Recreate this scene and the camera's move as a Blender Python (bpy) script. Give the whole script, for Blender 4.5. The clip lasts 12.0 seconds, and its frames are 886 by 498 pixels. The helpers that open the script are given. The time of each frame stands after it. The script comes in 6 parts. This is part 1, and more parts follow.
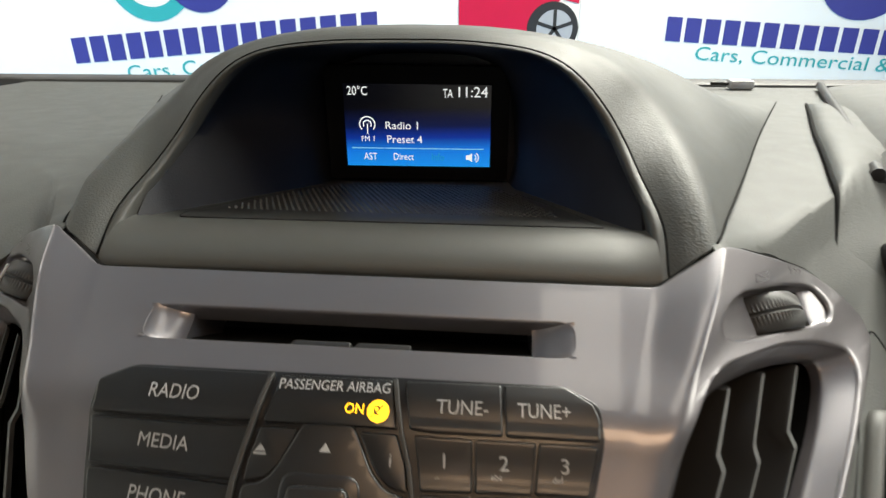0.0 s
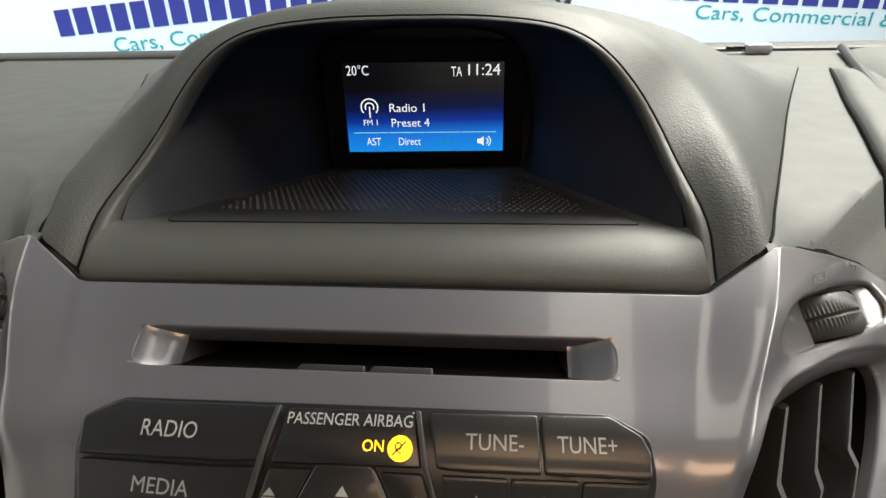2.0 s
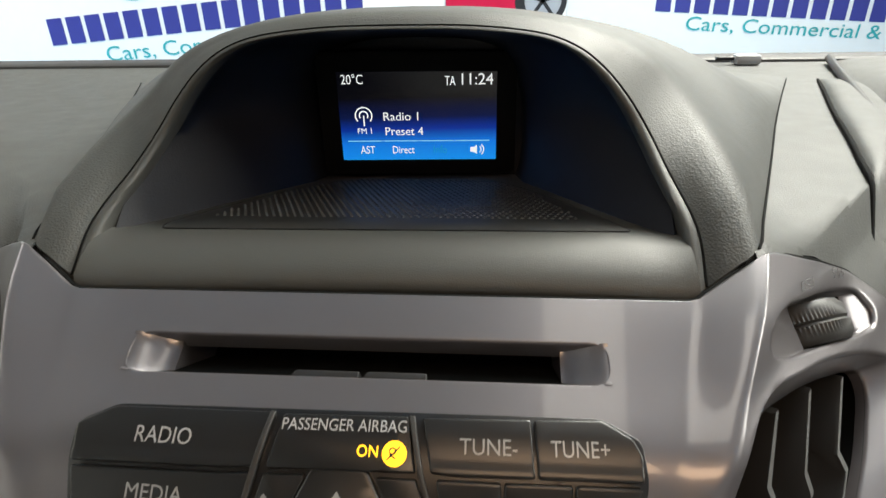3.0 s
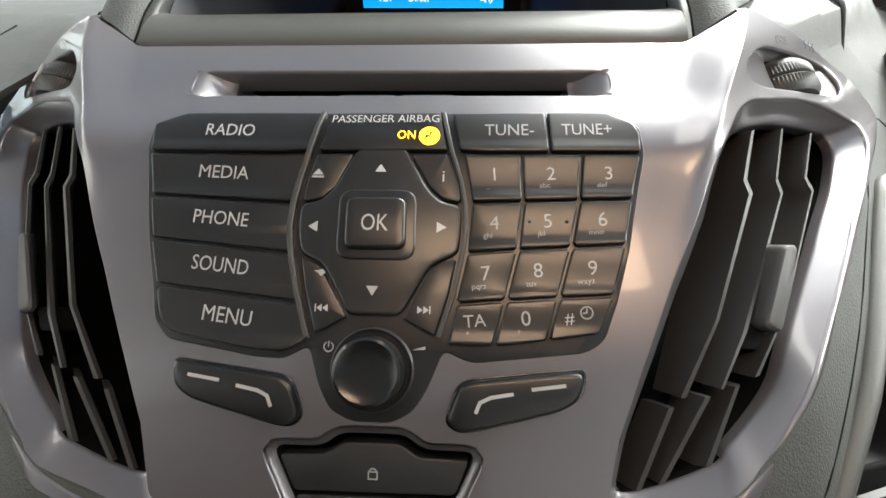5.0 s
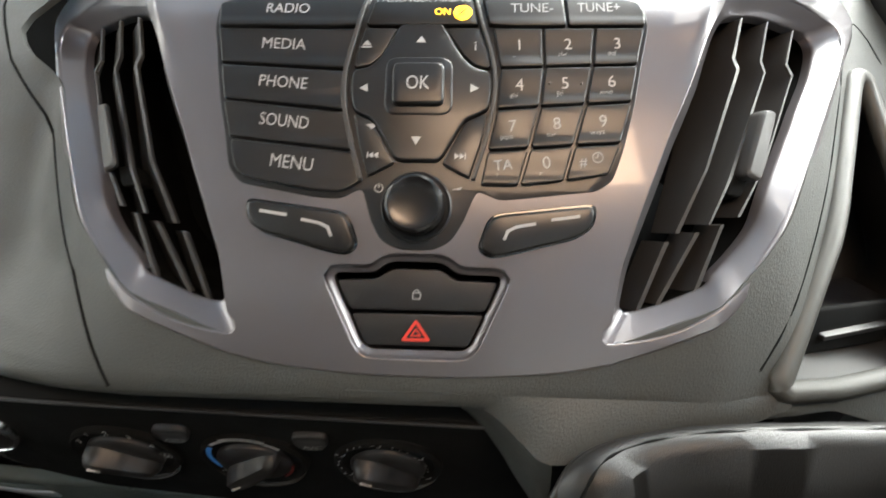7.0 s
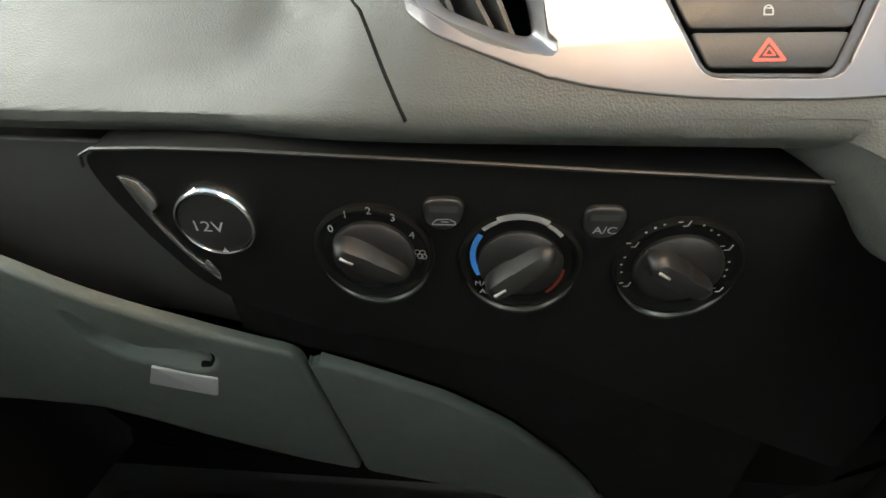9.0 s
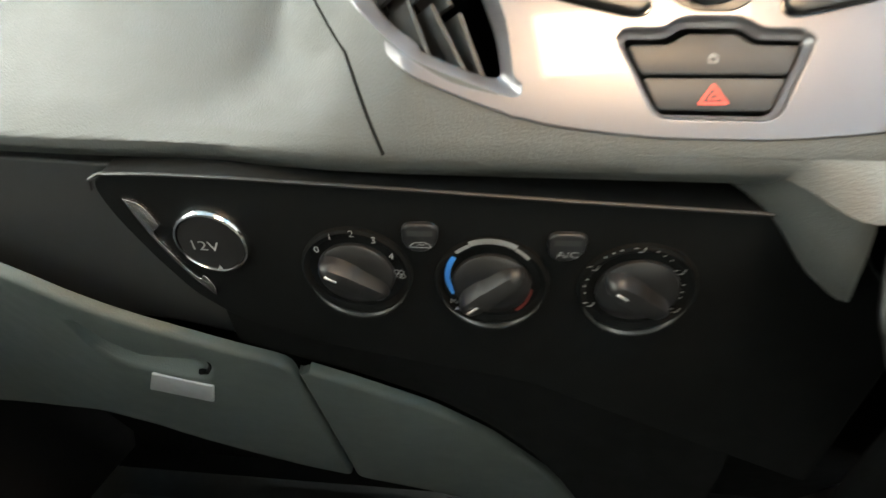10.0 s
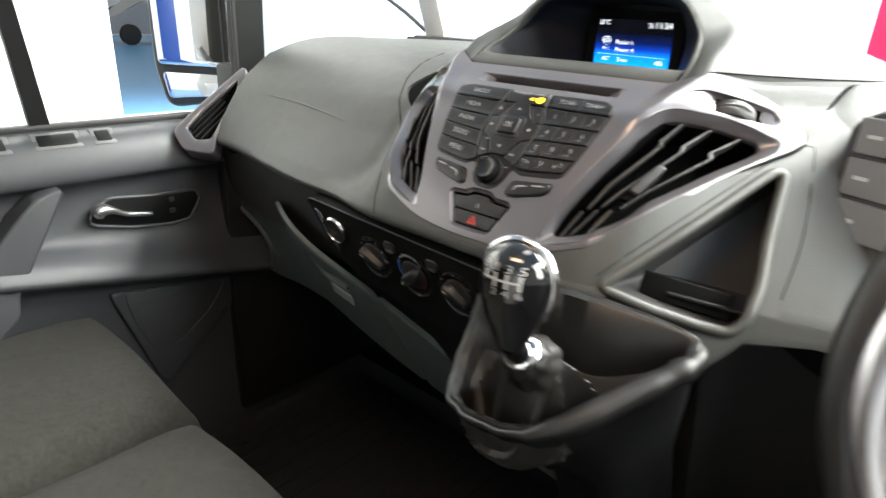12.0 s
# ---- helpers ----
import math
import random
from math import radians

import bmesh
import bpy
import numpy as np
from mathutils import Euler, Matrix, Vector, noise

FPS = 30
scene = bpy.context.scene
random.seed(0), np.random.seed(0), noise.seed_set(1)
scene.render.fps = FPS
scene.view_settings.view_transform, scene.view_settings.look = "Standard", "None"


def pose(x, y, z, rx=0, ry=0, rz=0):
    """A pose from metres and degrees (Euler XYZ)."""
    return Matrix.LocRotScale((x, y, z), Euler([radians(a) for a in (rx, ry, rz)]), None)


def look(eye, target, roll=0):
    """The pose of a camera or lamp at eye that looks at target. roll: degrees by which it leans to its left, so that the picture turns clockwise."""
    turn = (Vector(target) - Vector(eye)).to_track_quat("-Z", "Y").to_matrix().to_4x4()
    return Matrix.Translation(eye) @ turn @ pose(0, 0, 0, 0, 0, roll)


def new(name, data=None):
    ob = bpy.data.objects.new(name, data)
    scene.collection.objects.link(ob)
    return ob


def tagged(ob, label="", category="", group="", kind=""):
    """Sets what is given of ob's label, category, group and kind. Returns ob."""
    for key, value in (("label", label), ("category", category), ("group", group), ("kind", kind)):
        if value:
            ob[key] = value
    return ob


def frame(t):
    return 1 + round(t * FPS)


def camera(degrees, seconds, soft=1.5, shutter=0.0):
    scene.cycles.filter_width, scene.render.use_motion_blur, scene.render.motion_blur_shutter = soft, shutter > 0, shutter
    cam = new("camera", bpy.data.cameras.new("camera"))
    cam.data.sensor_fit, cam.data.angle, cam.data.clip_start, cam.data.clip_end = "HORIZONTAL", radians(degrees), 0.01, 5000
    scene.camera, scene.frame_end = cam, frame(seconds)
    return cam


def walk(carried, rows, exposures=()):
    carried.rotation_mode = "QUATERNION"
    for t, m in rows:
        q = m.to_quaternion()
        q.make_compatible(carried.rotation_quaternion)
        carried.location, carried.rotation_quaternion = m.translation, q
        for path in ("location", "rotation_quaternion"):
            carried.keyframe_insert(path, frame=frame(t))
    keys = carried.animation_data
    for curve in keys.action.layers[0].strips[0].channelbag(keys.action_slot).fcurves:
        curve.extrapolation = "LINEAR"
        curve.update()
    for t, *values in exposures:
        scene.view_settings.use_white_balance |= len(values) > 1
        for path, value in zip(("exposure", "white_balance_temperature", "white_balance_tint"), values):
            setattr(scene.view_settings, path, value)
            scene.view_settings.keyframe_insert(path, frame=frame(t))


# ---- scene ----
cam = camera(73.6, 12.0, shutter=0.5)
PATH = [
    (0, (0.059, -0.009, 1.451), (-0.133, 1.811, 0.645), -0.4),
    (0.5, (0.044, 0.017, 1.455), (-0.131, 1.821, 0.61), -0.4),
    (1, (0.046, 0.02, 1.461), (-0.132, 1.799, 0.565), -1.8),
    (1.5, (0.046, 0.02, 1.454), (-0.134, 1.799, 0.557), -1.6),
    (2, (0.047, 0.022, 1.454), (-0.135, 1.796, 0.549), -1.7),
    (2.5, (0.052, 0.027, 1.46), (-0.128, 1.803, 0.558), -1.7),
    (2.7, (0.05, 0.026, 1.458), (-0.12, 1.807, 0.566), -1.5),
    (4.3, (0.039, -0.052, 1.402), (-0.098, 1.748, 0.541), -1.4),
    (4.5, (0.037, -0.061, 1.385), (-0.095, 1.738, 0.521), -1.3),
    (5, (0.038, -0.061, 1.373), (-0.097, 1.72, 0.473), -1.0),
    (5.5, (0.038, -0.062, 1.379), (-0.091, 1.706, 0.453), -0.6),
    (6, (0.036, -0.083, 1.371), (-0.084, 1.676, 0.426), -0.5),
    (6.5, (0.035, -0.103, 1.36), (-0.087, 1.638, 0.382), -0.5),
    (7, (0.024, -0.12, 1.347), (-0.081, 1.619, 0.365), -0.4),
    (7.5, (-0.009, -0.161, 1.326), (-0.119, 1.608, 0.4), -0.4),
    (7.7, (-0.032, -0.177, 1.302), (-0.156, 1.615, 0.422), -0.0),
    (9.3, (-0.101, -0.155, 1.207), (-0.284, 1.685, 0.444), -0.5),
    (9.5, (-0.1, -0.153, 1.208), (-0.285, 1.691, 0.456), -0.4),
    (10, (-0.084, -0.177, 1.224), (-0.282, 1.667, 0.475), -0.0),
    (10.5, (-0.008, -0.253, 1.274), (-0.406, 1.567, 0.546), 1.2),
    (11, (0.113, -0.332, 1.34), (-0.572, 1.394, 0.595), 2.3),
    (11.5, (0.236, -0.385, 1.388), (-0.884, 1.085, 0.624), 2.6),
    (12, (0.358, -0.375, 1.386), (-0.86, 1.033, 0.654), 2.9),
]
EXPOSURES = [(0, -0.14, 7150, 8), (2.7, -0.18, 7050, 8), (4.3, 0.06, 6750, 8), (5.0, 0.72, 6600, 8), (6.0, 0.72, 6600, 8), (6.5, 0.90, 6600, 8), (7.0, 1.04, 6600, 8), (7.7, 1.16, 6600, 7), (9.3, 2.28, 6750, 1), (10.0, 2.30, 6750, 1), (10.5, 2.42, 6700, 4), (11.0, 1.80, 6650, 6), (11.5, 1.38, 6650, 8), (12.0, 1.06, 6650, 8)]
walk(cam, [(t, look(eye, target, roll)) for t, eye, target, roll in PATH], EXPOSURES)

# ---- light ----
scene.view_settings.exposure = 0.0
world = bpy.data.worlds.new("hall_light")
scene.world = world
world.use_nodes = True
world.node_tree.nodes["Background"].inputs["Color"].default_value = (1.0, 0.99, 0.97, 1)
world.node_tree.nodes["Background"].inputs["Strength"].default_value = 0.27


def area(name, m, sx, sy, watts, colour, spread=180):
    data = bpy.data.lights.new(name, "AREA")
    data.shape, data.size, data.size_y, data.energy, data.color = "RECTANGLE", sx, sy, watts, colour
    data.spread = radians(spread)
    ob = new(name, data)
    ob.matrix_world = m
    return ob


area("hall_lamp", look((1.9, 2.1, 3.9), (0.2, 0.3, 1.2)), 3.0, 1.6, 550, (0.98, 1, 0.97))
area("hall_lamp", look((3.4, 0.3, 3.2), (0.3, 0.2, 1.2)), 1.2, 3.0, 130, (0.98, 1, 0.98))
area("hall_lamp", look((-2.9, 1.2, 4.2), (-0.6, 0.1, 1.1)), 1.2, 3.0, 25, (0.96, 0.98, 1))
# Out-of-view fill added to brighten the far floor and the cream wall.
area("hall_lamp", look((-5.2, 1.8, 5.2), (-4.6, 2.2, 0)), 4.0, 2.5, 300, (1, 1, 0.98), 100)
# Unseen light added in the roof for a bright patch on the fascia.
area("roof_lamp", look((0.175, 0.21, 1.93), (0.175, 0.21, 1.0)), 0.11, 0.30, 0.45, (1, 0.97, 0.93))
area("courtesy_lamp", look((0.13, -0.33, 1.90), (0.05, 0.1, 1.2)), 0.34, 0.20, 2.2, (1, 0.68, 0.45))

# ---- materials ----


def material(name, colour, rough=0.5, metal=0.0, vary=0.15, grain=400.0, bump=0.0, coat=0.0, spec=0.5, kind="noise", mottle=9.0):
    m = bpy.data.materials.new(name)
    m.use_nodes = True
    t = m.node_tree
    b = t.nodes["Principled BSDF"]
    tc = t.nodes.new("ShaderNodeTexCoord")
    big = t.nodes.new("ShaderNodeTexNoise")
    big.inputs["Scale"].default_value, big.inputs["Detail"].default_value = mottle, 5
    t.links.new(tc.outputs["Object"], big.inputs["Vector"])
    mix = t.nodes.new("ShaderNodeMix")
    mix.data_type = "RGBA"
    lo, hi = [c * (1 - vary) for c in colour], [min(1, c * (1 + vary)) for c in colour]
    mix.inputs[6].default_value, mix.inputs[7].default_value = (*lo, 1), (*hi, 1)
    t.links.new(big.outputs["Fac"], mix.inputs[0])
    t.links.new(mix.outputs[2], b.inputs["Base Color"])
    ramp = t.nodes.new("ShaderNodeMapRange")
    ramp.inputs[1].default_value, ramp.inputs[2].default_value = 0.3, 0.7
    ramp.inputs[3].default_value, ramp.inputs[4].default_value = max(0.02, rough * 0.94), min(1, rough * 1.06)
    fine = t.nodes.new("ShaderNodeTexNoise")
    fine.inputs["Scale"].default_value, fine.inputs["Detail"].default_value = 60, 4
    t.links.new(tc.outputs["Object"], fine.inputs["Vector"])
    t.links.new(fine.outputs["Fac"], ramp.inputs[0])
    t.links.new(ramp.outputs[0], b.inputs["Roughness"])
    b.inputs["Metallic"].default_value = metal
    b.inputs["Specular IOR Level"].default_value = spec
    b.inputs["Coat Weight"].default_value = coat
    b.inputs["Coat Roughness"].default_value = 0.05
    if bump:
        if kind == "leather":
            g = t.nodes.new("ShaderNodeTexVoronoi")
            g.feature = "SMOOTH_F1"
            out = g.outputs["Distance"]
        else:
            g = t.nodes.new("ShaderNodeTexNoise")
            g.inputs["Detail"].default_value = 3
            out = g.outputs["Fac"]
        g.inputs["Scale"].default_value = grain
        t.links.new(tc.outputs["Object"], g.inputs["Vector"])
        n = t.nodes.new("ShaderNodeBump")
        n.inputs["Strength"].default_value, n.inputs["Distance"].default_value = bump, 0.0006
        t.links.new(out, n.inputs["Height"])
        t.links.new(n.outputs["Normal"], b.inputs["Normal"])
    return m


def glow(name, colour, strength):
    m = bpy.data.materials.new(name)
    m.use_nodes = True
    b = m.node_tree.nodes["Principled BSDF"]
    b.inputs["Base Color"].default_value = (*[c * 0.3 for c in colour], 1)
    b.inputs["Emission Color"].default_value, b.inputs["Emission Strength"].default_value = (*colour, 1), strength
    return m


SILVER = material("silver_paint", (0.151, 0.143, 0.152), 0.34, 0.6, 0.05, 2500, 0.04, 0.6)
DASH = material("dash_grain", (0.047, 0.050, 0.0475), 0.55, 0, 0.12, 1150, 0.34, kind="leather")
DASH_SOFT = material("dash_smooth", (0.054, 0.055, 0.051), 0.48, 0, 0.08, 1600, 0.2)
BLACK = material("black_plastic", (0.011, 0.011, 0.012), 0.45, 0, 0.2, 1200, 0.1)
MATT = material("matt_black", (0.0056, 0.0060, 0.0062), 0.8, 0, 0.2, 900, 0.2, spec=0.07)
KEY = material("key_plastic", (0.0085, 0.0082, 0.0083), 0.31, 0, 0.15, 2600, 0.06, spec=0.55)
GLOSS = material("gloss_black", (0.006, 0.006, 0.007), 0.09, 0, 0.2, coat=1.0)
KNOBBLACK = material("knob_black", (0.006, 0.006, 0.0065), 0.22, 0, 0.15, spec=0.5)
SLAT = material("slat_plastic", (0.030, 0.0297, 0.0295), 0.48, 0, 0.1, 2000, 0.08)
# Blue tint puts the screen's glow on the hood's inside into the colour.
CAVITY = material("cavity_plastic_glow", (0.0088, 0.0098, 0.0145), 0.55, 0, 0.15, 900, 0.2, spec=0.3)
SURROUND = material("surround_black", (0.008, 0.008, 0.009), 0.30, 0, 0.2)
CHROME = material("chrome", (0.82, 0.82, 0.84), 0.12, 1.0, 0.04)
SATIN = material("satin_trim", (0.46, 0.45, 0.46), 0.25, 0.9, 0.05)
LEGEND = material("white_print", (0.37, 0.37, 0.37), 0.5, 0, 0.03)
DIM = material("grey_print", (0.30, 0.30, 0.30), 0.5, 0, 0.03)
# Lighter grey for the highlight drawn on the dials' lower rims.
RIM_HIGHLIGHT = material("grey_rim_highlight", (0.035, 0.036, 0.036), 0.24, 0, 0.1)
RED = material("red_print", (0.62, 0.05, 0.035), 0.4, 0, 0.05)
DIMRED = material("faint_red_print", (0.16, 0.022, 0.016), 0.5, 0, 0.05)
BLUE = material("blue_print", (0.05, 0.22, 0.62), 0.4, 0, 0.05)
AMBER = glow("amber_lamp", (1.0, 0.52, 0.02), 3.0)
TRIM = material("lower_trim", (0.078, 0.092, 0.088), 0.6, 0, 0.1, 1100, 0.3, kind="leather")
LEATHER = material("black_leather", (0.0085, 0.0083, 0.0081), 0.40, 0, 0.2, 1700, 0.22, spec=0.5, kind="leather")
BOOT = material("boot_leather", (0.0075, 0.0066, 0.0058), 0.46, 0, 0.2, 1700, 0.2, spec=0.45, kind="leather")
CLOTH = material("seat_cloth", (0.022, 0.0215, 0.018), 0.92, 0, 0.55, 1100, 0.9, mottle=170)
CARPET = material("carpet", (0.030, 0.031, 0.031), 0.95, 0, 0.4, 700, 1.0)
DOORTRIM = material("door_trim", (0.044, 0.047, 0.052), 0.48, 0, 0.1, 1100, 0.3, kind="leather")
LINER = material("headliner", (0.55, 0.53, 0.5), 0.9, 0, 0.05, 900, 0.4)
FRAMEBLACK = material("window_frame_black", (0.004, 0.0045, 0.0045), 0.5, 0, 0.15, spec=0.2)
RUBBER = material("black_rubber", (0.015, 0.015, 0.016), 0.55, 0, 0.15)
WHITE = material("white_board", (0.84, 0.82, 0.775), 0.45, 0, 0.02)
CREAM = material("cream_wall", (0.72, 0.69, 0.60), 0.7, 0, 0.04)
NAVY = material("navy_print", (0.035, 0.04, 0.24), 0.4, 0, 0.04)
TEAL = material("teal_print", (0.02, 0.36, 0.37), 0.4, 0, 0.04)
CARRED = material("red_print_car", (0.55, 0.01, 0.05), 0.3, 0, 0.1)
FLOORBLUE = material("blue_floor_paint", (0.16, 0.40, 0.72), 0.25, 0, 0.08)
DOORBLUE = material("blue_door_paint", (0.02, 0.06, 0.26), 0.4, 0, 0.06)
BODYWHITE = material("white_body_paint", (0.75, 0.75, 0.75), 0.2, 0, 0.03, coat=0.6)
SWITCHGREY = material("switch_grey", (0.11, 0.112, 0.115), 0.45, 0, 0.1, 1500, 0.1)
GREYPAINT = material("grey_panel", (0.35, 0.36, 0.38), 0.4, 0, 0.1)
MIRROR = material("mirror_glass", (0.9, 0.9, 0.9), 0.02, 1.0, 0.0)

# ---- mesh tools ----


def part(name, bm, mat, parent=None, label="", sharp=38, normal=None):
    for f in bm.faces:
        f.smooth = True
    bm.normal_update()
    for e in bm.edges:
        if len(e.link_faces) == 2 and e.calc_face_angle(0) > radians(sharp):
            e.smooth = False
    me = bpy.data.meshes.new(name)
    bm.to_mesh(me)
    bm.free()
    if normal:
        me.normals_split_custom_set_from_vertices([normal(v.co) for v in me.vertices])
    me.materials.append(mat)
    ob = new(name, me)
    if parent is not None:
        ob.parent = parent
        ob.matrix_parent_inverse = parent.matrix_world.inverted()
    if label:
        ob["label"] = label
    return ob


def thing(name, at, label, category, group="", kind=""):
    ob = new(name)
    ob.empty_display_size = 0.02
    ob.matrix_world = Matrix.Translation(at)
    bpy.context.view_layer.update()
    return tagged(ob, label, category, group, kind)


def rounded(pts, r, n=3):
    out, k = [], len(pts)
    for i in range(k):
        p, a, b = Vector(pts[i]), Vector(pts[i - 1]), Vector(pts[(i + 1) % k])
        da, db = a - p, b - p
        ra, rb = min(r, da.length * 0.45), min(r, db.length * 0.45)
        a, b = p + da.normalized() * ra, p + db.normalized() * rb
        for j in range(n + 1):
            u = j / n
            out.append(tuple(a * (1 - u) ** 2 + p * 2 * u * (1 - u) + b * u * u))
    return out


def loop_curve(pts, n=5, closed=True):
    P = [Vector(p) for p in pts]
    out, k = [], len(P)
    for i in range(k if closed else k - 1):
        if closed:
            a, b, c, d = P[i - 1], P[i], P[(i + 1) % k], P[(i + 2) % k]
        else:
            b, c = P[i], P[i + 1]
            a = P[i - 1] if i else b * 2 - c
            d = P[i + 2] if i + 2 < k else c * 2 - b
        for j in range(n):
            u = j / n
            out.append(0.5 * (2 * b + (c - a) * u + (2 * a - 5 * b + 4 * c - d) * u * u + (3 * b - a - 3 * c + d) * u ** 3))
    if not closed:
        out.append(P[-1])
    return out


def flat(x, y, h):
    return Vector((x, y, h))


def shrunk(loop, d):
    """A closed outline moved inwards by d."""
    pts = []
    for p in loop:
        q = Vector((p[0], p[1]))
        if not pts or (q - pts[-1]).length > 1e-6:
            pts.append(q)
    if (pts[0] - pts[-1]).length < 1e-6:
        pts.pop()
    area_ = sum(pts[i - 1].x * pts[i].y - pts[i].x * pts[i - 1].y for i in range(len(pts)))
    side_ = 1 if area_ > 0 else -1
    out = []
    for i, p in enumerate(pts):
        a, b = (p - pts[i - 1]).normalized(), (pts[(i + 1) % len(pts)] - p).normalized()
        n = Vector((-a.y - b.y, a.x + b.x)) * 0.5 * side_
        q = p + n / max(0.35, n.length_squared) * d
        out.append((q.x, q.y))
    return out


def plate(outline, holes=(), fmap=flat, top=0.0, bevel=0.0006, depth=0.003, xs=(), ys=(), segs=3):
    """A plate of any outline with holes, its edges rounded, laid on a surface by fmap(x, y, height)."""
    bm = bmesh.new()
    for k, loop in enumerate((outline, *holes)):
        vs = [bm.verts.new((*p, 0)) for p in shrunk(loop, bevel if k == 0 else -bevel)]
        for i in range(len(vs)):
            bm.edges.new((vs[i - 1], vs[i]))
    bmesh.ops.triangle_fill(bm, use_beauty=True, use_dissolve=False, edges=bm.edges[:])
    for values, no in ((xs, (1, 0, 0)), (ys, (0, 1, 0))):
        for v in values:
            bmesh.ops.bisect_plane(bm, geom=bm.verts[:] + bm.edges[:] + bm.faces[:], dist=2e-5, plane_co=Vector(no) * v, plane_no=no)
    bm.normal_update()
    bmesh.ops.recalc_face_normals(bm, faces=bm.faces[:])
    if sum(f.normal.z * f.calc_area() for f in bm.faces) < 0:
        bmesh.ops.reverse_faces(bm, faces=bm.faces[:])
    rim = [e for e in bm.edges if len(e.link_faces) == 1]
    push = {}
    for e in rim:
        l = e.link_loops[0]
        d = l.link_loop_next.vert.co - l.vert.co
        n = Vector((d.y, -d.x, 0)).normalized()
        for v in e.verts:
            push.setdefault(v, []).append(n)
    for v, ns in push.items():
        m = sum(ns, Vector()) / len(ns)
        push[v] = m / max(0.35, m.length_squared)
    start = {v: v.co + m * bevel for v, m in push.items()}
    pairs = [(e.link_loops[0].vert, e.link_loops[0].link_loop_next.vert) for e in rim]
    for v in bm.verts:
        v.co.z = top
    steps = [(bevel * math.sin(k / segs * math.pi / 2), bevel * (1 - math.cos(k / segs * math.pi / 2))) for k in range(1, segs + 1)] if bevel else []
    steps.append((bevel, depth))
    last = {v: v for v in push}
    for o, dh in steps:
        ring = {}
        for v, m in push.items():
            c = start[v] - m * (bevel - o)
            ring[v] = bm.verts.new((c.x, c.y, top - dh))
        for a, b in pairs:
            if a in ring and b in ring:
                bm.faces.new((last[b], last[a], ring[a], ring[b]))
        last = ring
    for v in bm.verts:
        v.co = fmap(*v.co)
    return bm


def box(bm, size, m=Matrix(), bevel=0.0, segs=2):
    made = bmesh.ops.create_cube(bm, size=1, matrix=m @ Matrix.Diagonal((*size, 1)))
    if bevel:
        es = list({e for v in made["verts"] for e in v.link_edges})
        bmesh.ops.bevel(bm, geom=es, offset=bevel, segments=segs, profile=0.5, affect="EDGES", clamp_overlap=True)
    return bm


def boxed(size, m=Matrix(), bevel=0.0, segs=2):
    return box(bmesh.new(), size, m, bevel, segs)


def lathe(profile, m=Matrix(), n=40, bm=None, ripple=None):
    bm = bm or bmesh.new()
    rings = []
    for k, (r, z) in enumerate(profile):
        if r < 1e-6:
            rings.append([bm.verts.new(m @ Vector((0, 0, z)))])
        else:
            rings.append([bm.verts.new(m @ Vector(((r * (ripple(j, k) if ripple else 1)) * math.cos(2 * math.pi * j / n), (r * (ripple(j, k) if ripple else 1)) * math.sin(2 * math.pi * j / n), z))) for j in range(n)])
    for a, b in zip(rings, rings[1:]):
        for j in range(n):
            q = [a[j % len(a)], a[(j + 1) % len(a)], b[(j + 1) % len(b)], b[j % len(b)]]
            q = list(dict.fromkeys(q))
            if len(q) > 2:
                bm.faces.new(q)
    bmesh.ops.recalc_face_normals(bm, faces=bm.faces[:])
    return bm


def skin(rows, closed=False, cap=False):
    """A surface through rows of points."""
    bm = bmesh.new()
    vs = [[bm.verts.new(p) for p in row] for row in rows]
    for a, b in zip(vs, vs[1:]):
        for j in range(len(a) - (0 if closed else 1)):
            k = (j + 1) % len(a)
            bm.faces.new((a[j], a[k], b[k], b[j]))
    if cap:
        bm.faces.new(vs[0][::-1])
        bm.faces.new(vs[-1])
    return bm


def tube(pts, r, n=10, closed=False, squash=1.0, up=(0, 0, 1)):
    pts = [Vector(p) for p in pts]
    rows, k = [], len(pts)
    for i, p in enumerate(pts):
        d = (pts[(i + 1) % k] - pts[i - 1]) if closed else (pts[min(i + 1, k - 1)] - pts[max(i - 1, 0)])
        d.normalize()
        a = d.cross(Vector(up))
        a = a.normalized() if a.length > 1e-5 else Vector((1, 0, 0))
        b = a.cross(d)
        rr = r(i / (k - 1)) if callable(r) else r
        rows.append([p + rr * (a * math.cos(2 * math.pi * j / n) + b * squash * math.sin(2 * math.pi * j / n)) for j in range(n)])
    if closed:
        rows.append(rows[0])
    bm = skin(rows, closed=True, cap=not closed)
    bmesh.ops.remove_doubles(bm, verts=bm.verts[:], dist=1e-7)
    bmesh.ops.recalc_face_normals(bm, faces=bm.faces[:])
    return bm


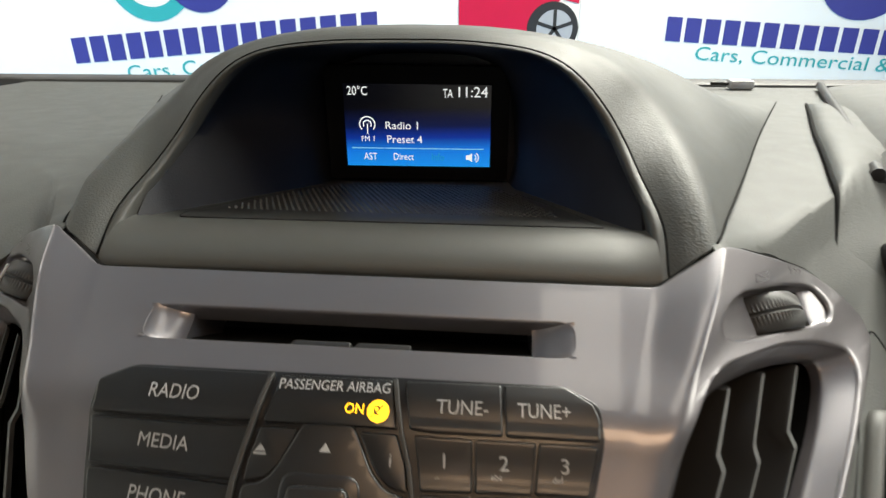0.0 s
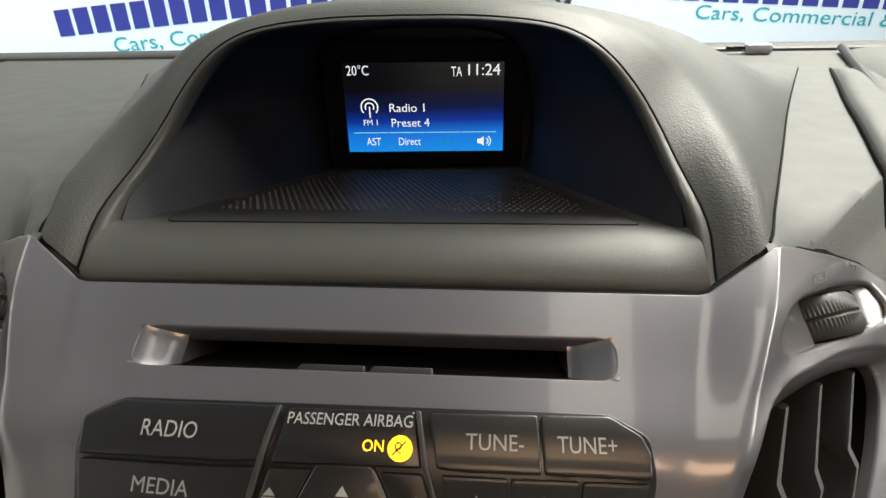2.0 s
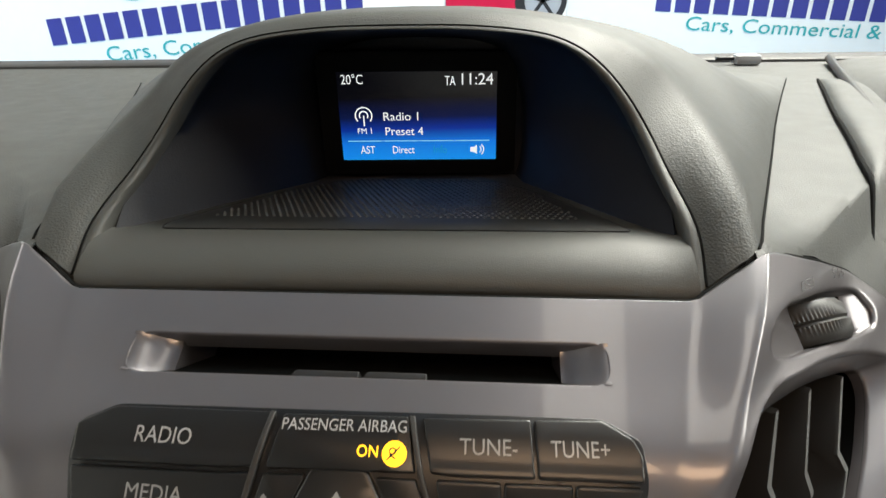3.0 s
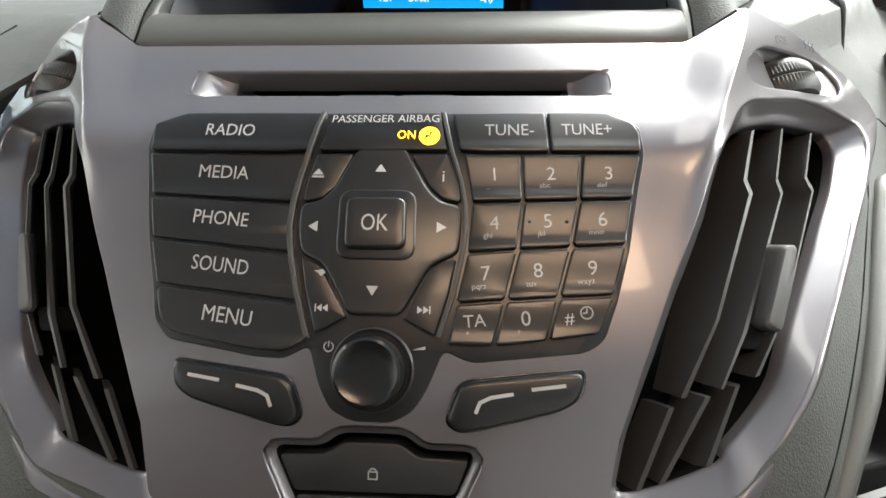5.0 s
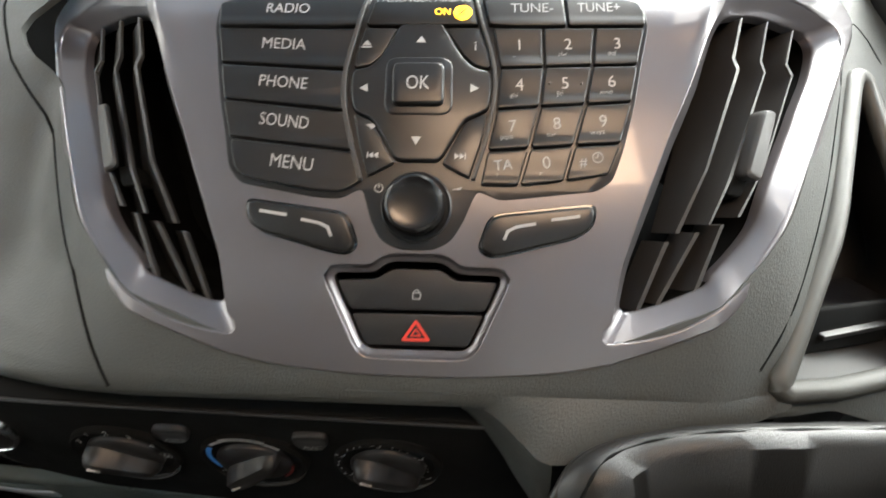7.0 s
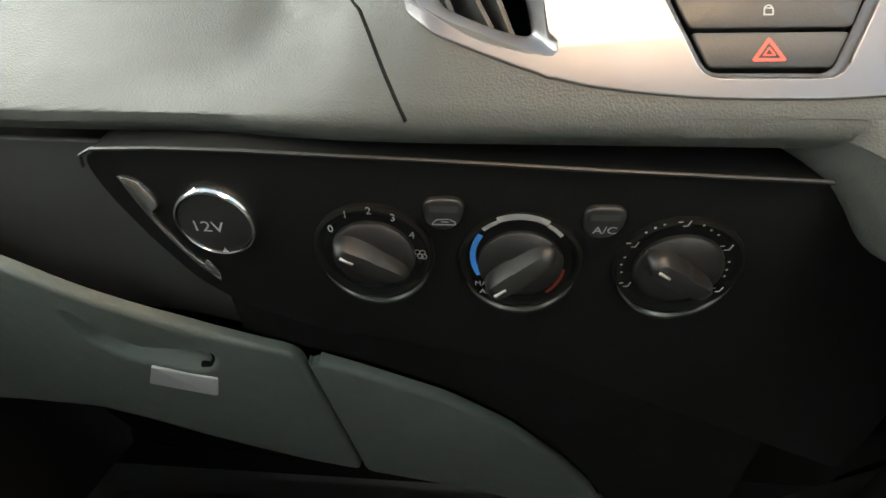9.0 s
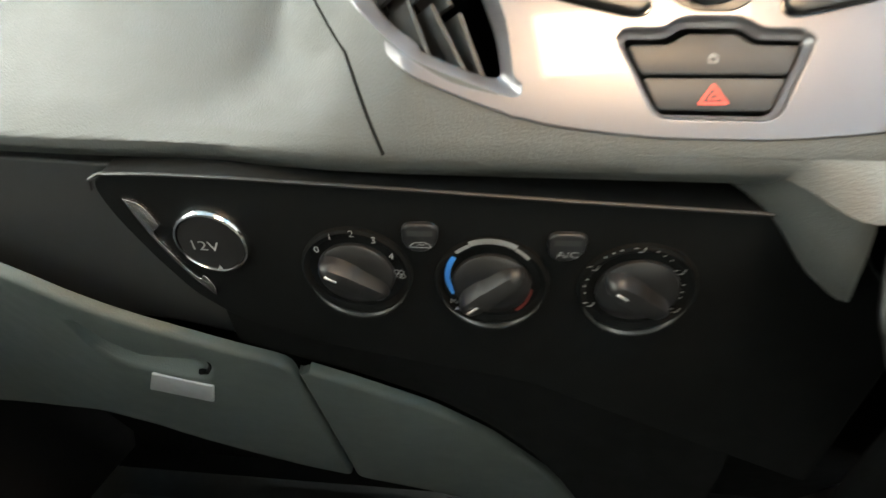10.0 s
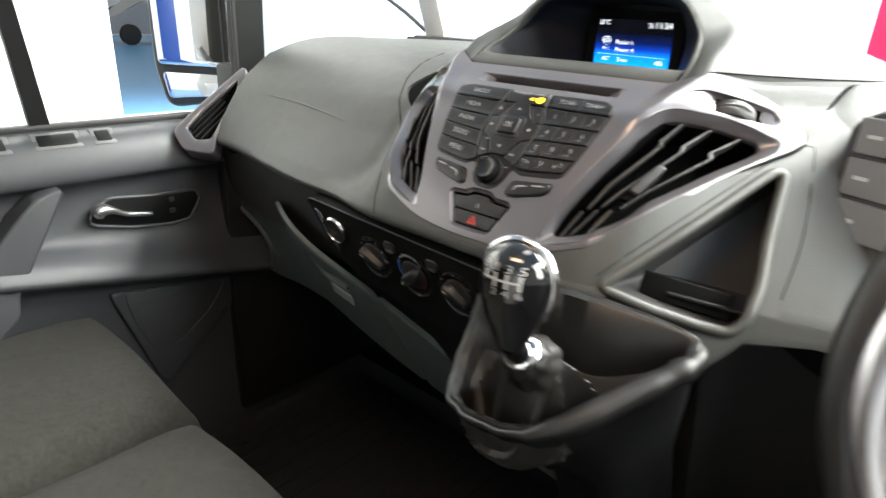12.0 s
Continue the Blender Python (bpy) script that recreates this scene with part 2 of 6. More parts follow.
def lettering(text, height, width=0.0, spin=0.0, at=(0, 0), fmap=flat, h=0.0, shear=0.0):
    """Words in the built-in font, with capitals of that height, centred at a place of a surface."""
    cu = bpy.data.curves.new("words", "FONT")
    cu.body, cu.size, cu.align_x, cu.align_y, cu.resolution_u = text, 1.0, "LEFT", "BOTTOM_BASELINE", 3
    ob = new("words", cu)
    bpy.context.view_layer.update()
    me = bpy.data.meshes.new_from_object(ob.evaluated_get(bpy.context.evaluated_depsgraph_get()))
    bpy.data.objects.remove(ob)
    bpy.data.curves.remove(cu)
    bm = bmesh.new()
    bm.from_mesh(me)
    bpy.data.meshes.remove(me)
    x0, x1 = min(v.co.x for v in bm.verts), max(v.co.x for v in bm.verts)
    k = height / 0.69
    kx = width / (x1 - x0) if width else k
    c, s = math.cos(radians(spin)), math.sin(radians(spin))
    for v in bm.verts:
        x, y = (v.co.x - (x0 + x1) / 2) * kx, v.co.y * k - height / 2
        x += y * shear
        v.co = fmap(at[0] + x * c - y * s, at[1] + x * s + y * c, h)
    return bm


def strokes(lines, w, fmap=flat, h=0.0):
    """Thin drawn lines of width w on a surface: each a list of points."""
    bm = bmesh.new()
    for pts in lines:
        pts = [Vector((*p, 0)) for p in pts]
        for a, b in zip(pts, pts[1:]):
            d = (b - a).normalized()
            n = Vector((-d.y, d.x, 0)) * w / 2
            a, b = a - d * w * 0.3, b + d * w * 0.3
            bm.faces.new([bm.verts.new(fmap(p.x, p.y, h)) for p in (a - n, b - n, b + n, a + n)])
    return bm


def patch(polys, fmap=flat, h=0.0):
    bm = bmesh.new()
    for pts in polys:
        bm.faces.new([bm.verts.new(fmap(p[0], p[1], h)) for p in pts])
    return bm


def arc(cx, cy, r, a0, a1, n=12, ry=None):
    return [(cx + r * math.cos(radians(a0 + (a1 - a0) * k / n)), cy + (ry or r) * math.sin(radians(a0 + (a1 - a0) * k / n))) for k in range(n + 1)]


def spaced(a, b, step):
    n = max(1, round((b - a) / step))
    return [a + (b - a) * k / n for k in range(n + 1)]


# ---- the surface of the centre fascia: across x, up s, out h ----
PROFILE = np.array([tuple(p) for p in loop_curve([(0.033, 1.090, 0), (0.0555, 1.140, 0), (0.0760, 1.1875, 0), (0.1045, 1.2372, 0), (0.1295, 1.270, 0), (0.1525, 1.2955, 0), (0.1660, 1.3098, 0), (0.1900, 1.3218, 0), (0.2205, 1.337, 0), (0.262, 1.353, 0)], 12, False)])[:, :2]
ALONG = np.concatenate([[0], np.cumsum(np.linalg.norm(np.diff(PROFILE, axis=0), axis=1))])
ALONG -= ALONG[12]


def hinge(u, r):
    return 0 if u < -r else u if u > r else (u + r) ** 2 / (4 * r)


def sweep(x):
    a = abs(x)
    return 0.5 * hinge(a - 0.128, 0.004) + 0.6 * hinge(a - 0.160, 0.006) - 0.65 * hinge(a - 0.24, 0.02)


SHIFT = ((0.18, 0), (0.19, -0.0003), (0.203, -0.0011), (0.2087, -0.0011), (0.214, -0.0006), (0.221, 0.0002), (0.2276, 0.001), (0.2347, 0.0014), (0.2423, 0.0014), (0.2505, 0.0012), (0.2644, 0.0006), (0.28, 0))


def table(rows, v):
    return float(np.interp(v, [r[0] for r in rows], [r[1] for r in rows]))


FOLD_IN = ((0.10, 0.082), (0.1762, 0.1040), (0.2059, 0.1110), (0.2378, 0.1195), (0.2660, 0.1265), (0.30, 0.136))
FOLD_OUT = ((0.09, 0.086), (0.1522, 0.1061), (0.1765, 0.1146), (0.2038, 0.1244), (0.2301, 0.1333), (0.2654, 0.1448), (0.30, 0.1549))


def raised(s):
    return 0.0170 * smooth((s - 0.15) / 0.15) * smooth((s - 0.15) / 0.09)


def outer_face(a, s):
    """How far the surface goes back outside the outer fold: one slope above, swept back in a curve below."""
    w = smooth((s - 0.15) / 0.09)
    return (1 - w) * sweep(a) + w * 1.12 * (a - table(FOLD_OUT, s)) - raised(s)


def cheeks(x, s):
    """How far the surface goes back at x: flat in the middle, a raised cheek between two folds, then swept back."""
    a, x1, x2 = abs(x), table(FOLD_IN, s), table(FOLD_OUT, s)
    r = 0.0030
    inside = -raised(s) / (x2 - x1) * hinge(a - x1, 0.0016)
    if a < x2 - r:
        return inside
    if a > x2 + r:
        return outer_face(a, s)
    u = (a - x2 + r) / (2 * r)
    m0, m1 = -raised(s) / (x2 - x1), (outer_face(x2 + r + 0.001, s) - outer_face(x2 + r, s)) / 0.001
    p0, p1 = m0 * (x2 - r - x1), outer_face(x2 + r, s)
    return p0 * (2 * u ** 3 - 3 * u ** 2 + 1) + m0 * 2 * r * (u ** 3 - 2 * u ** 2 + u) + p1 * (3 * u ** 2 - 2 * u ** 3) + m1 * 2 * r * (u ** 3 - u ** 2)


def spread(u, s):
    """The place across at which a line that follows the folds lies."""
    a, x1, x2 = abs(u), table(FOLD_IN, s), table(FOLD_OUT, s)
    x = a / 0.1 * x1 if a < 0.1 else x1 + (a - 0.1) / 0.03 * (x2 - x1) if a < 0.13 else x2 + a - 0.13
    return math.copysign(x, u)


def folded(pts):
    """An outline across x, told by the lines that follow the folds."""
    out = []
    for x, s in pts:
        a, x1, x2 = abs(x), table(FOLD_IN, s), table(FOLD_OUT, s)
        u = a / x1 * 0.1 if a < x1 else 0.1 + (a - x1) / (x2 - x1) * 0.03 if a < x2 else a - x2 + 0.13
        out.append((math.copysign(u, x), s))
    return out


def smooth(u):
    u = min(1, max(0, u))
    return u * u * (3 - 2 * u)


def fascia_point(x, s):
    s0 = s
    s += table(SHIFT, s)
    return Vector((x, float(np.interp(s, ALONG, PROFILE[:, 0])) + cheeks(x, s0), float(np.interp(s, ALONG, PROFILE[:, 1]))))


def F(x, s, h=0.0):
    p = fascia_point(x, s)
    h -= 0.006
    n = (fascia_point(x + 0.003, s) - fascia_point(x - 0.003, s)).cross(fascia_point(x, s + 0.004) - fascia_point(x, s - 0.004))
    return p + n.normalized() * h


def mirrored(pts):
    return [(-x, s) for x, s in reversed(pts)]


# ---- the dashboard: across x, down from the windscreen to the footwell by v ----
LEVELS = [1.338, 1.334, 1.328, 1.32, 1.308, 1.295, 1.28, 1.265, 1.25, 1.235, 1.22, 1.205, 1.192, 1.182, 1.173, 1.166]
PAD_NEAR = ((1.164, 0.087), (1.18, 0.1015), (1.21, 0.134), (1.235, 0.161), (1.26, 0.184), (1.28, 0.205), (1.31, 0.249), (1.318, 0.263), (1.332, 0.305), (1.338, 0.36))
PAD_FAR = ((1.158, 0.130), (1.20, 0.155), (1.27, 0.205), (1.31, 0.26), (1.332, 0.33), (1.338, 0.39))


def dash_front(x, z):
    share = min(1, max(0.5, 0.5 + 5 * (z - 1.15)))
    if x < 0:
        share = 0.15 + (share - 0.15) * smooth((z - 1.163) / 0.045)
    s = float(np.interp(z, PROFILE[:, 1], ALONG))
    back_off = max(0.0, outer_face(abs(x), s)) if abs(x) > table(FOLD_OUT, s) else 0.0
    base = float(np.interp(z, PROFILE[:, 1], PROFILE[:, 0])) + back_off * share + 0.003 + 0.012 * smooth((abs(x) - 0.125) / 0.02) * smooth((z - 1.25) / 0.05)
    if x < -0.165:
        pad = table(PAD_NEAR, z) + (table(PAD_FAR, z) - table(PAD_NEAR, z)) * smooth((-x - 0.27) / 0.35)
        base = base + (min(base, pad + 0.004) - base) * smooth((-x - 0.185) / 0.04)
        return base + (pad - base) * smooth((-x - 0.165) / 0.16)
    return base


def dash_row(x):
    rows = [(dash_front(x, z), z) for z in LEVELS]
    y0 = rows[0][0]
    back = [(0.82, 1.331), (0.7, 1.334), (0.58, 1.336)] + [(y0 + 0.012 + (0.468 - y0) * f, 1.338 + 0.0012 * math.sin(math.pi * f)) for f in (1, 0.8, 0.6, 0.45, 0.3, 0.2, 0.1, 0.02)]
    y1, z1 = rows[-1]
    under = [(y1 + 0.001, z1 - 0.005), (y1 + 0.006, z1 - 0.0095), (y1 + 0.016, z1 - 0.011), (y1 + 0.05, z1 - 0.011), (y1 + 0.12, z1 - 0.011)]
    if x > 0.125:
        d, b = table(LOW, x), smooth((x - 0.125) / 0.025)
        apron = [(y1 - 0.45 * d * u + back_, z1 - d * w) for u, w, back_ in ((0.35, 0.35, 0), (0.70, 0.70, 0), (0.90, 0.92, 0.001), (0.92, 1.05, 0.006), (0.92, 1.08, 0.05))]
        under = [(p[0] + (q[0] - p[0]) * b, p[1] + (q[1] - p[1]) * b) for p, q in zip(under, apron)]
    out = []
    for y, z in back + rows + under:
        lift = table(RISE, abs(x)) * smooth((z - 1.30) / 0.035) * (1 - smooth((y - 0.265) / 0.1))
        out.append((y, z + lift))
    return out


RISE = ((0.118, 0), (0.13, 0.0003), (0.139, 0.0037), (0.145, 0.0063), (0.151, 0.0088), (0.155, 0.0093), (0.1585, 0.0085), (0.165, 0.0062), (0.172, 0.0038), (0.18, 0.0017), (0.187, 0.0001), (0.194, -0.0011), (0.20, -0.0010), (0.21, -0.0006), (0.24, 0))
LOW = ((0.13, 0.008), (0.16, 0.010), (0.19, 0.020), (0.222, 0.040), (0.236, 0.060), (0.250, 0.043), (0.264, 0.027), (0.311, 0.018), (0.8, 0.018))
BACK_ROWS = 11
DASH_N = BACK_ROWS + len(LEVELS) + 5 - 1


def dash_point(x, v):
    row = dash_row(x)
    t = min(DASH_N - 1e-6, max(0, DASH_N - v))
    i = int(t)
    a, b = row[i], row[i + 1]
    return Vector((x, a[0] + (b[0] - a[0]) * (t - i), a[1] + (b[1] - a[1]) * (t - i)))


def D(x, v, h=0.0):
    p = dash_point(x, v)
    if not h:
        return p
    n = (dash_point(x + 0.004, v) - dash_point(x - 0.004, v)).cross(dash_point(x, v + 0.5) - dash_point(x, v - 0.5))
    return p + n.normalized() * h


def at_level(z):
    return DASH_N - BACK_ROWS - float(np.interp(-z, [-l for l in LEVELS], range(len(LEVELS))))


def low_level(x, z):
    if z >= 1.166:
        return at_level(z)
    return DASH_N - BACK_ROWS - (len(LEVELS) - 1) - float(np.interp((1.166 - z) / table(LOW, x), (0, 0.35, 0.70, 0.92), range(4)))

# ---- dashboard ----
dashboard = thing("dashboard", (0, 0.2, 1.15), "dark grey grained plastic van dashboard with soft passenger pad", "dashboard")
CUBBY = [(0.1517, 1.1699), (0.1938, 1.2185), (0.2330, 1.2670), (0.2420, 1.2640), (0.2521, 1.2129), (0.2605, 1.185), (0.2621, 1.1606), (0.2529, 1.1463), (0.2309, 1.1479), (0.1925, 1.1569)]
cubby_rim = [(x, low_level(x, z)) for x, z in rounded(CUBBY[::-1], 0.007, 4)]
XS = sorted(set(spaced(-0.62, -0.28, 0.02) + spaced(-0.27, -0.10, 0.006) + spaced(-0.09, 0.09, 0.03) + spaced(0.10, 0.27, 0.006) + spaced(0.28, 0.8, 0.03)))
half = [(0.0, 0.0387), (0.0278, 0.0393), (0.0631, 0.0428), (0.0861, 0.0483), (0.1088, 0.0566), (0.132, 0.067), (0.150, 0.081), (0.165, 0.0945), (0.182, 0.1125), (0.202, 0.136), (0.223, 0.157), (0.2395, 0.1712), (0.2460, 0.1805)]
side = [tuple(p)[:2] for p in loop_curve([(x, s, 0) for x, s in half], 3, False)]
crown = [(0.2440, 0.1890), (0.2330, 0.2041), (0.2220, 0.2195), (0.2108, 0.2350), (0.1948, 0.2545), (0.1859, 0.2665), (0.1685, 0.2880), (0.1600, 0.2968), (0.1552, 0.2996), (0.1525, 0.2985), (0.1390, 0.2820), (0.1265, 0.2660), (0.1230, 0.2645)]
right = side + crown
OUTLINE = right + [(-x, s) for x, s in reversed(right[1:])]
inner = []
for x, s_ in OUTLINE:
    c = Vector((0, 0.165)) - Vector((x, s_))
    q = Vector((x, s_)) + c.normalized() * (0.0045 if s_ > 0.25 else 0.007)
    inner.append((q.x, DASH_N - 3.5 if s_ > 0.255 and abs(x) < 0.1550 else at_level(min(1.3345, fascia_point(q.x, q.y).z))))
fascia_gap = inner
part("dash_body", plate([(-0.63, 0.02), (0.8, 0.02), (0.8, DASH_N - 0.02), (-0.63, DASH_N - 0.02)], [cubby_rim, fascia_gap], D, 0, 0, 0.004, XS, [v for v in range(1, DASH_N)]), DASH, dashboard, sharp=60)

# storage cubby beside the fascia
cub = thing("storage_cubby", (0.22, 0.16, 1.16), "open dark storage cubby in the dashboard beside the air vent", "storage")
rows = []
for depth_ in (0.0, 0.012, 0.05, 0.085):
    rows.append([D(x, v, -0.002) + Vector((0.012 * depth_ / 0.085, depth_, -0.006 * depth_ / 0.085)) for x, v in cubby_rim])
liner = skin(rows, closed=True)
liner.faces.new([v for v in liner.verts][-len(cubby_rim):])
bmesh.ops.recalc_face_normals(liner, faces=liner.faces[:])
part("liner", liner, SLAT, cub)
part("rim", tube([D(x, v, 0.0005) for x, v in cubby_rim], 0.0052, 10, True), DASH_SOFT, cub)
outer = [(0.146, 1.178), (0.190, 1.2305), (0.2365, 1.2845), (0.247, 1.2875), (0.256, 1.280), (0.2745, 1.22), (0.2785, 1.178)]
part("seam", tube([D(x, v, -0.0004) for x, v in [(p.x, at_level(p.y)) for p in loop_curve([(x, z, 0) for x, z in outer], 5, False)]], 0.0008, 6), MATT, cub)
part("tray_lip", boxed((0.080, 0.0035, 0.024), Matrix.Translation((0.2085, 0.1330, 1.164)) @ Euler((radians(-12), radians(9), radians(25))).to_matrix().to_4x4(), 0.0018, 3), MATT, cub)
part("tray_floor", boxed((0.078, 0.045, 0.003), Matrix.Translation((0.222, 0.158, 1.160)) @ Euler((0, radians(7), radians(25))).to_matrix().to_4x4(), 0.001), BLACK, cub)


def seam_line(name, pts, width=0.0009, parent=dashboard):
    return part(name, tube([D(x, v, -0.0002) for x, v in pts], width, 6), MATT, parent)


SEAM = ((1.160, -0.1330), (1.205, -0.158), (1.238, -0.194), (1.278, -0.236), (1.30, -0.255), (1.334, -0.264))
seam_line("pad_seam", [(table(SEAM, z), at_level(z)) for z in spaced(1.166, 1.334, 0.008)])
crease = [(-0.265 - 0.32 * k / 14, at_level(1.238 + 0.012 * math.sin(k / 14 * 2.2))) for k in range(15)]
part("airbag_crease", tube([D(x, v, -0.0005) for x, v in crease], lambda u: 0.0018 * math.sin(math.pi * min(0.97, max(0.03, u))), 6), DASH, dashboard)
mark = [(-0.553, at_level(1.205)), (-0.530, at_level(1.205)), (-0.530, at_level(1.199)), (-0.553, at_level(1.199))]
part("airbag_mark", strokes([mark + mark[:1]], 0.001, D, 0.0004), DASH_SOFT, dashboard)

ridge_way = [(0.398, 0.705), (0.380, 0.670), (0.344, 0.580), (0.323, 0.528), (0.3000, 0.468), (0.2770, 0.405), (0.2600, 0.358), (0.2490, 0.325), (0.240, 0.298)]


def dash_top(x, y):
    """The height of the dashboard's upper surface."""
    row = sorted(dash_row(x)[:BACK_ROWS + len(LEVELS)])
    return float(np.interp(y, [q[0] for q in row], [q[1] for q in row]))


rows = []
way_ = loop_curve([(x, y, 0) for x, y in ridge_way], 5, False)
for k, p in enumerate(way_):
    fade = smooth(k / 9) * smooth((len(way_) - 1 - k) / 10)
    rows.append([Vector((p.x + a, p.y - 0.3 * a, dash_top(p.x + a, p.y - 0.3 * a) - 0.0005 + h * fade - 0.004 * (1 - fade))) for a, h in ((-0.001, 0.0), (0.0, 0.0025), (0.002, 0.0050), (0.005, 0.0068), (0.010, 0.0076), (0.018, 0.0074), (0.030, 0.0055), (0.045, 0.0025), (0.06, -0.002))])
part("top_ridge", skin(rows), DASH, dashboard, sharp=70)
# Black line laid along the ridge's foot for the shade of its slope.
part("ridge_groove", tube([r[0].lerp(r[1], 0.7) + Vector((0, 0, 0.0008)) for r in rows], 0.0016, 8), MATT, dashboard)
rows = [[Vector((x, dash_row(x)[-1][0] - 0.012 + dy, dash_row(x)[-1][1] - 0.0005 - dz)) for x in spaced(0.20, 0.80, 0.012)] for dy, dz in ((0, 0), (0.004, 0.02), (0.018, 0.08), (0.06, 0.22), (0.2, 0.4))]
# The shade below the dashboard edge is put into the panel's black colour.
part("knee_panel", skin(rows), BLACK, dashboard, "lower dashboard panel, coloured black for the shade it lies in", sharp=70)

# ---- centre fascia ----
fascia = thing("centre_fascia", (0, 0.1, 1.17), "silver-grey metallic painted centre fascia with audio keypad", "dashboard panel")
VENT = [(0.0867, 0.0673), (0.1006, 0.0707), (0.1125, 0.0758), (0.1250, 0.0815), (0.1370, 0.0880), (0.1480, 0.0965), (0.1590, 0.1085), (0.1715, 0.1216), (0.1890, 0.1395), (0.2057, 0.1590), (0.2200, 0.1750), (0.2180, 0.1835), (0.1945, 0.1925), (0.1700, 0.2035), (0.1560, 0.2088), (0.1475, 0.2060), (0.1370, 0.1880), (0.1217, 0.1690), (0.1108, 0.1455), (0.0990, 0.1130), (0.0905, 0.0885)]
RIDGE = [(0.0776, 0.0552), (0.0950, 0.0580), (0.1095, 0.0622), (0.1240, 0.0705), (0.1375, 0.0790), (0.1510, 0.0925), (0.1660, 0.1080), (0.1830, 0.1250), (0.2010, 0.1425), (0.2165, 0.1570), (0.2295, 0.1695), (0.2280, 0.1800), (0.2060, 0.1935), (0.1800, 0.2085), (0.1503, 0.2195), (0.1405, 0.2170), (0.1280, 0.1945), (0.1168, 0.1690), (0.1072, 0.1475), (0.0955, 0.1160), (0.0868, 0.0900)]
SCOOP = [(0.1529, 0.2537), (0.1497, 0.2455), (0.1511, 0.2335), (0.1595, 0.2255), (0.1815, 0.2145), (0.2046, 0.2035), (0.2190, 0.1975), (0.2210, 0.2040), (0.2141, 0.2185), (0.2070, 0.2250), (0.1864, 0.2400), (0.1615, 0.2564)]
SLOT = rounded([(-0.089, 0.2280), (0.089, 0.2280), (0.089, 0.2430), (-0.089, 0.2430)], 0.0062, 5)
CUT = [(-0.0222, 0.0503), (0.0222, 0.0503), (0.0368, 0.0832), (0.0175, 0.0832), (0.0110, 0.0885), (-0.0125, 0.0885), (-0.0190, 0.0832), (-0.0375, 0.0832)]
vent_loop = rounded(VENT, 0.006, 3)
ridge_loop = rounded(RIDGE, 0.006, 3)
scoop_loop = rounded(SCOOP, 0.005, 3)


TOP = 0.0045


def fascia_normal(p):
    """The true normal of the flat of the fascia; none at its edges."""
    s = float(np.interp(p.z, PROFILE[:, 1], ALONG))
    for _ in range(6):
        q = F(p.x, s, TOP)
        s -= ((q.y - p.y) * 0.66 + (q.z - p.z) * 0.75)
    if (F(p.x, s, TOP) - p).length > 0.0004:
        return Vector((0, 0, 0))
    return F(p.x, s, TOP + 0.01) - F(p.x, s, TOP)


ACROSS = spaced(0.0, 0.09, 0.015)[1:] + [0.0955, 0.0975, 0.0990, 0.1005, 0.1020, 0.105, 0.11, 0.115, 0.12, 0.1235, 0.1262, 0.1275, 0.1288, 0.13, 0.1312, 0.1325, 0.1338, 0.136] + spaced(0.139, 0.24, 0.005)
part("panel", plate(folded(OUTLINE), [folded(q) for q in (ridge_loop, mirrored(ridge_loop), scoop_loop, mirrored(scoop_loop), SLOT, shrunk(rounded(CUT, 0.0045), -0.0030))], lambda u, s, h: F(spread(u, s), s, h), 0.0045, 0.0018, 0.011,
                    sorted(ACROSS + [-u for u in ACROSS]), spaced(0.04, 0.298, 0.003), 4), SILVER, fascia, normal=fascia_normal)

part("panel_gap", tube([F(x, s, TOP - 0.0030) for x, s in shrunk(OUTLINE, -0.0006)], 0.0013, 6, True), MATT, fascia)

# disc slot
slot = [F(x, s, TOP - 0.003) for x, s in SLOT]
deep = skin([slot, [p + Vector((0, 0.02, -0.010)) for p in slot], [p + Vector((0, 0.06, -0.030)) for p in slot]], closed=True)
part("disc_slot", deep, MATT, fascia, "deep black disc slot")
for sx in (-1, 1):
    rows = [[F(sx * x, s, TOP - 0.0005 - 0.0071 * smooth((0.0900 - x) / 0.0165) - 0.0010 * (abs(s - 0.2355) / 0.0078) ** 4 * -1) for s in spaced(0.2276, 0.2434, 0.0012)] for x in spaced(0.0735, 0.0900, 0.0011)]
    rows = [[p + Vector((0, 0.03, -0.015)) for p in rows[0]]] + rows
    part("slot_end", skin(rows), SILVER, fascia, sharp=60)
for x0, x1 in ((-0.0265, -0.0005), (0.0005, 0.0245)):
    part("slot_flap", plate(rounded([(x0, 0.2284), (x1, 0.2284), (x1, 0.2312), (x0 + 0.002, 0.2312)], 0.0008), (), F, TOP - 0.003, 0.0005, 0.006), BLACK, fascia)

# keypad
BASE = [(-0.0970, 0.2095), (-0.0845, 0.2158), (0.0850, 0.2165), (0.0975, 0.2098), (0.0985, 0.1955), (0.0947, 0.1763), (0.0914, 0.1585), (0.0866, 0.1395), (0.0815, 0.1245), (0.0750, 0.1200), (0.0345, 0.1152), (0.0245, 0.1195), (0.0190, 0.1055), (0.0140, 0.0975), (0.0065, 0.0935), (-0.0080, 0.0935), (-0.0160, 0.0975), (-0.0205, 0.1060), (-0.0245, 0.1200), (-0.0335, 0.1150), (-0.0450, 0.1155), (-0.0780, 0.1212), (-0.0837, 0.1280), (-0.0862, 0.1415), (-0.0902, 0.1584), (-0.0937, 0.1764), (-0.0967, 0.195)]
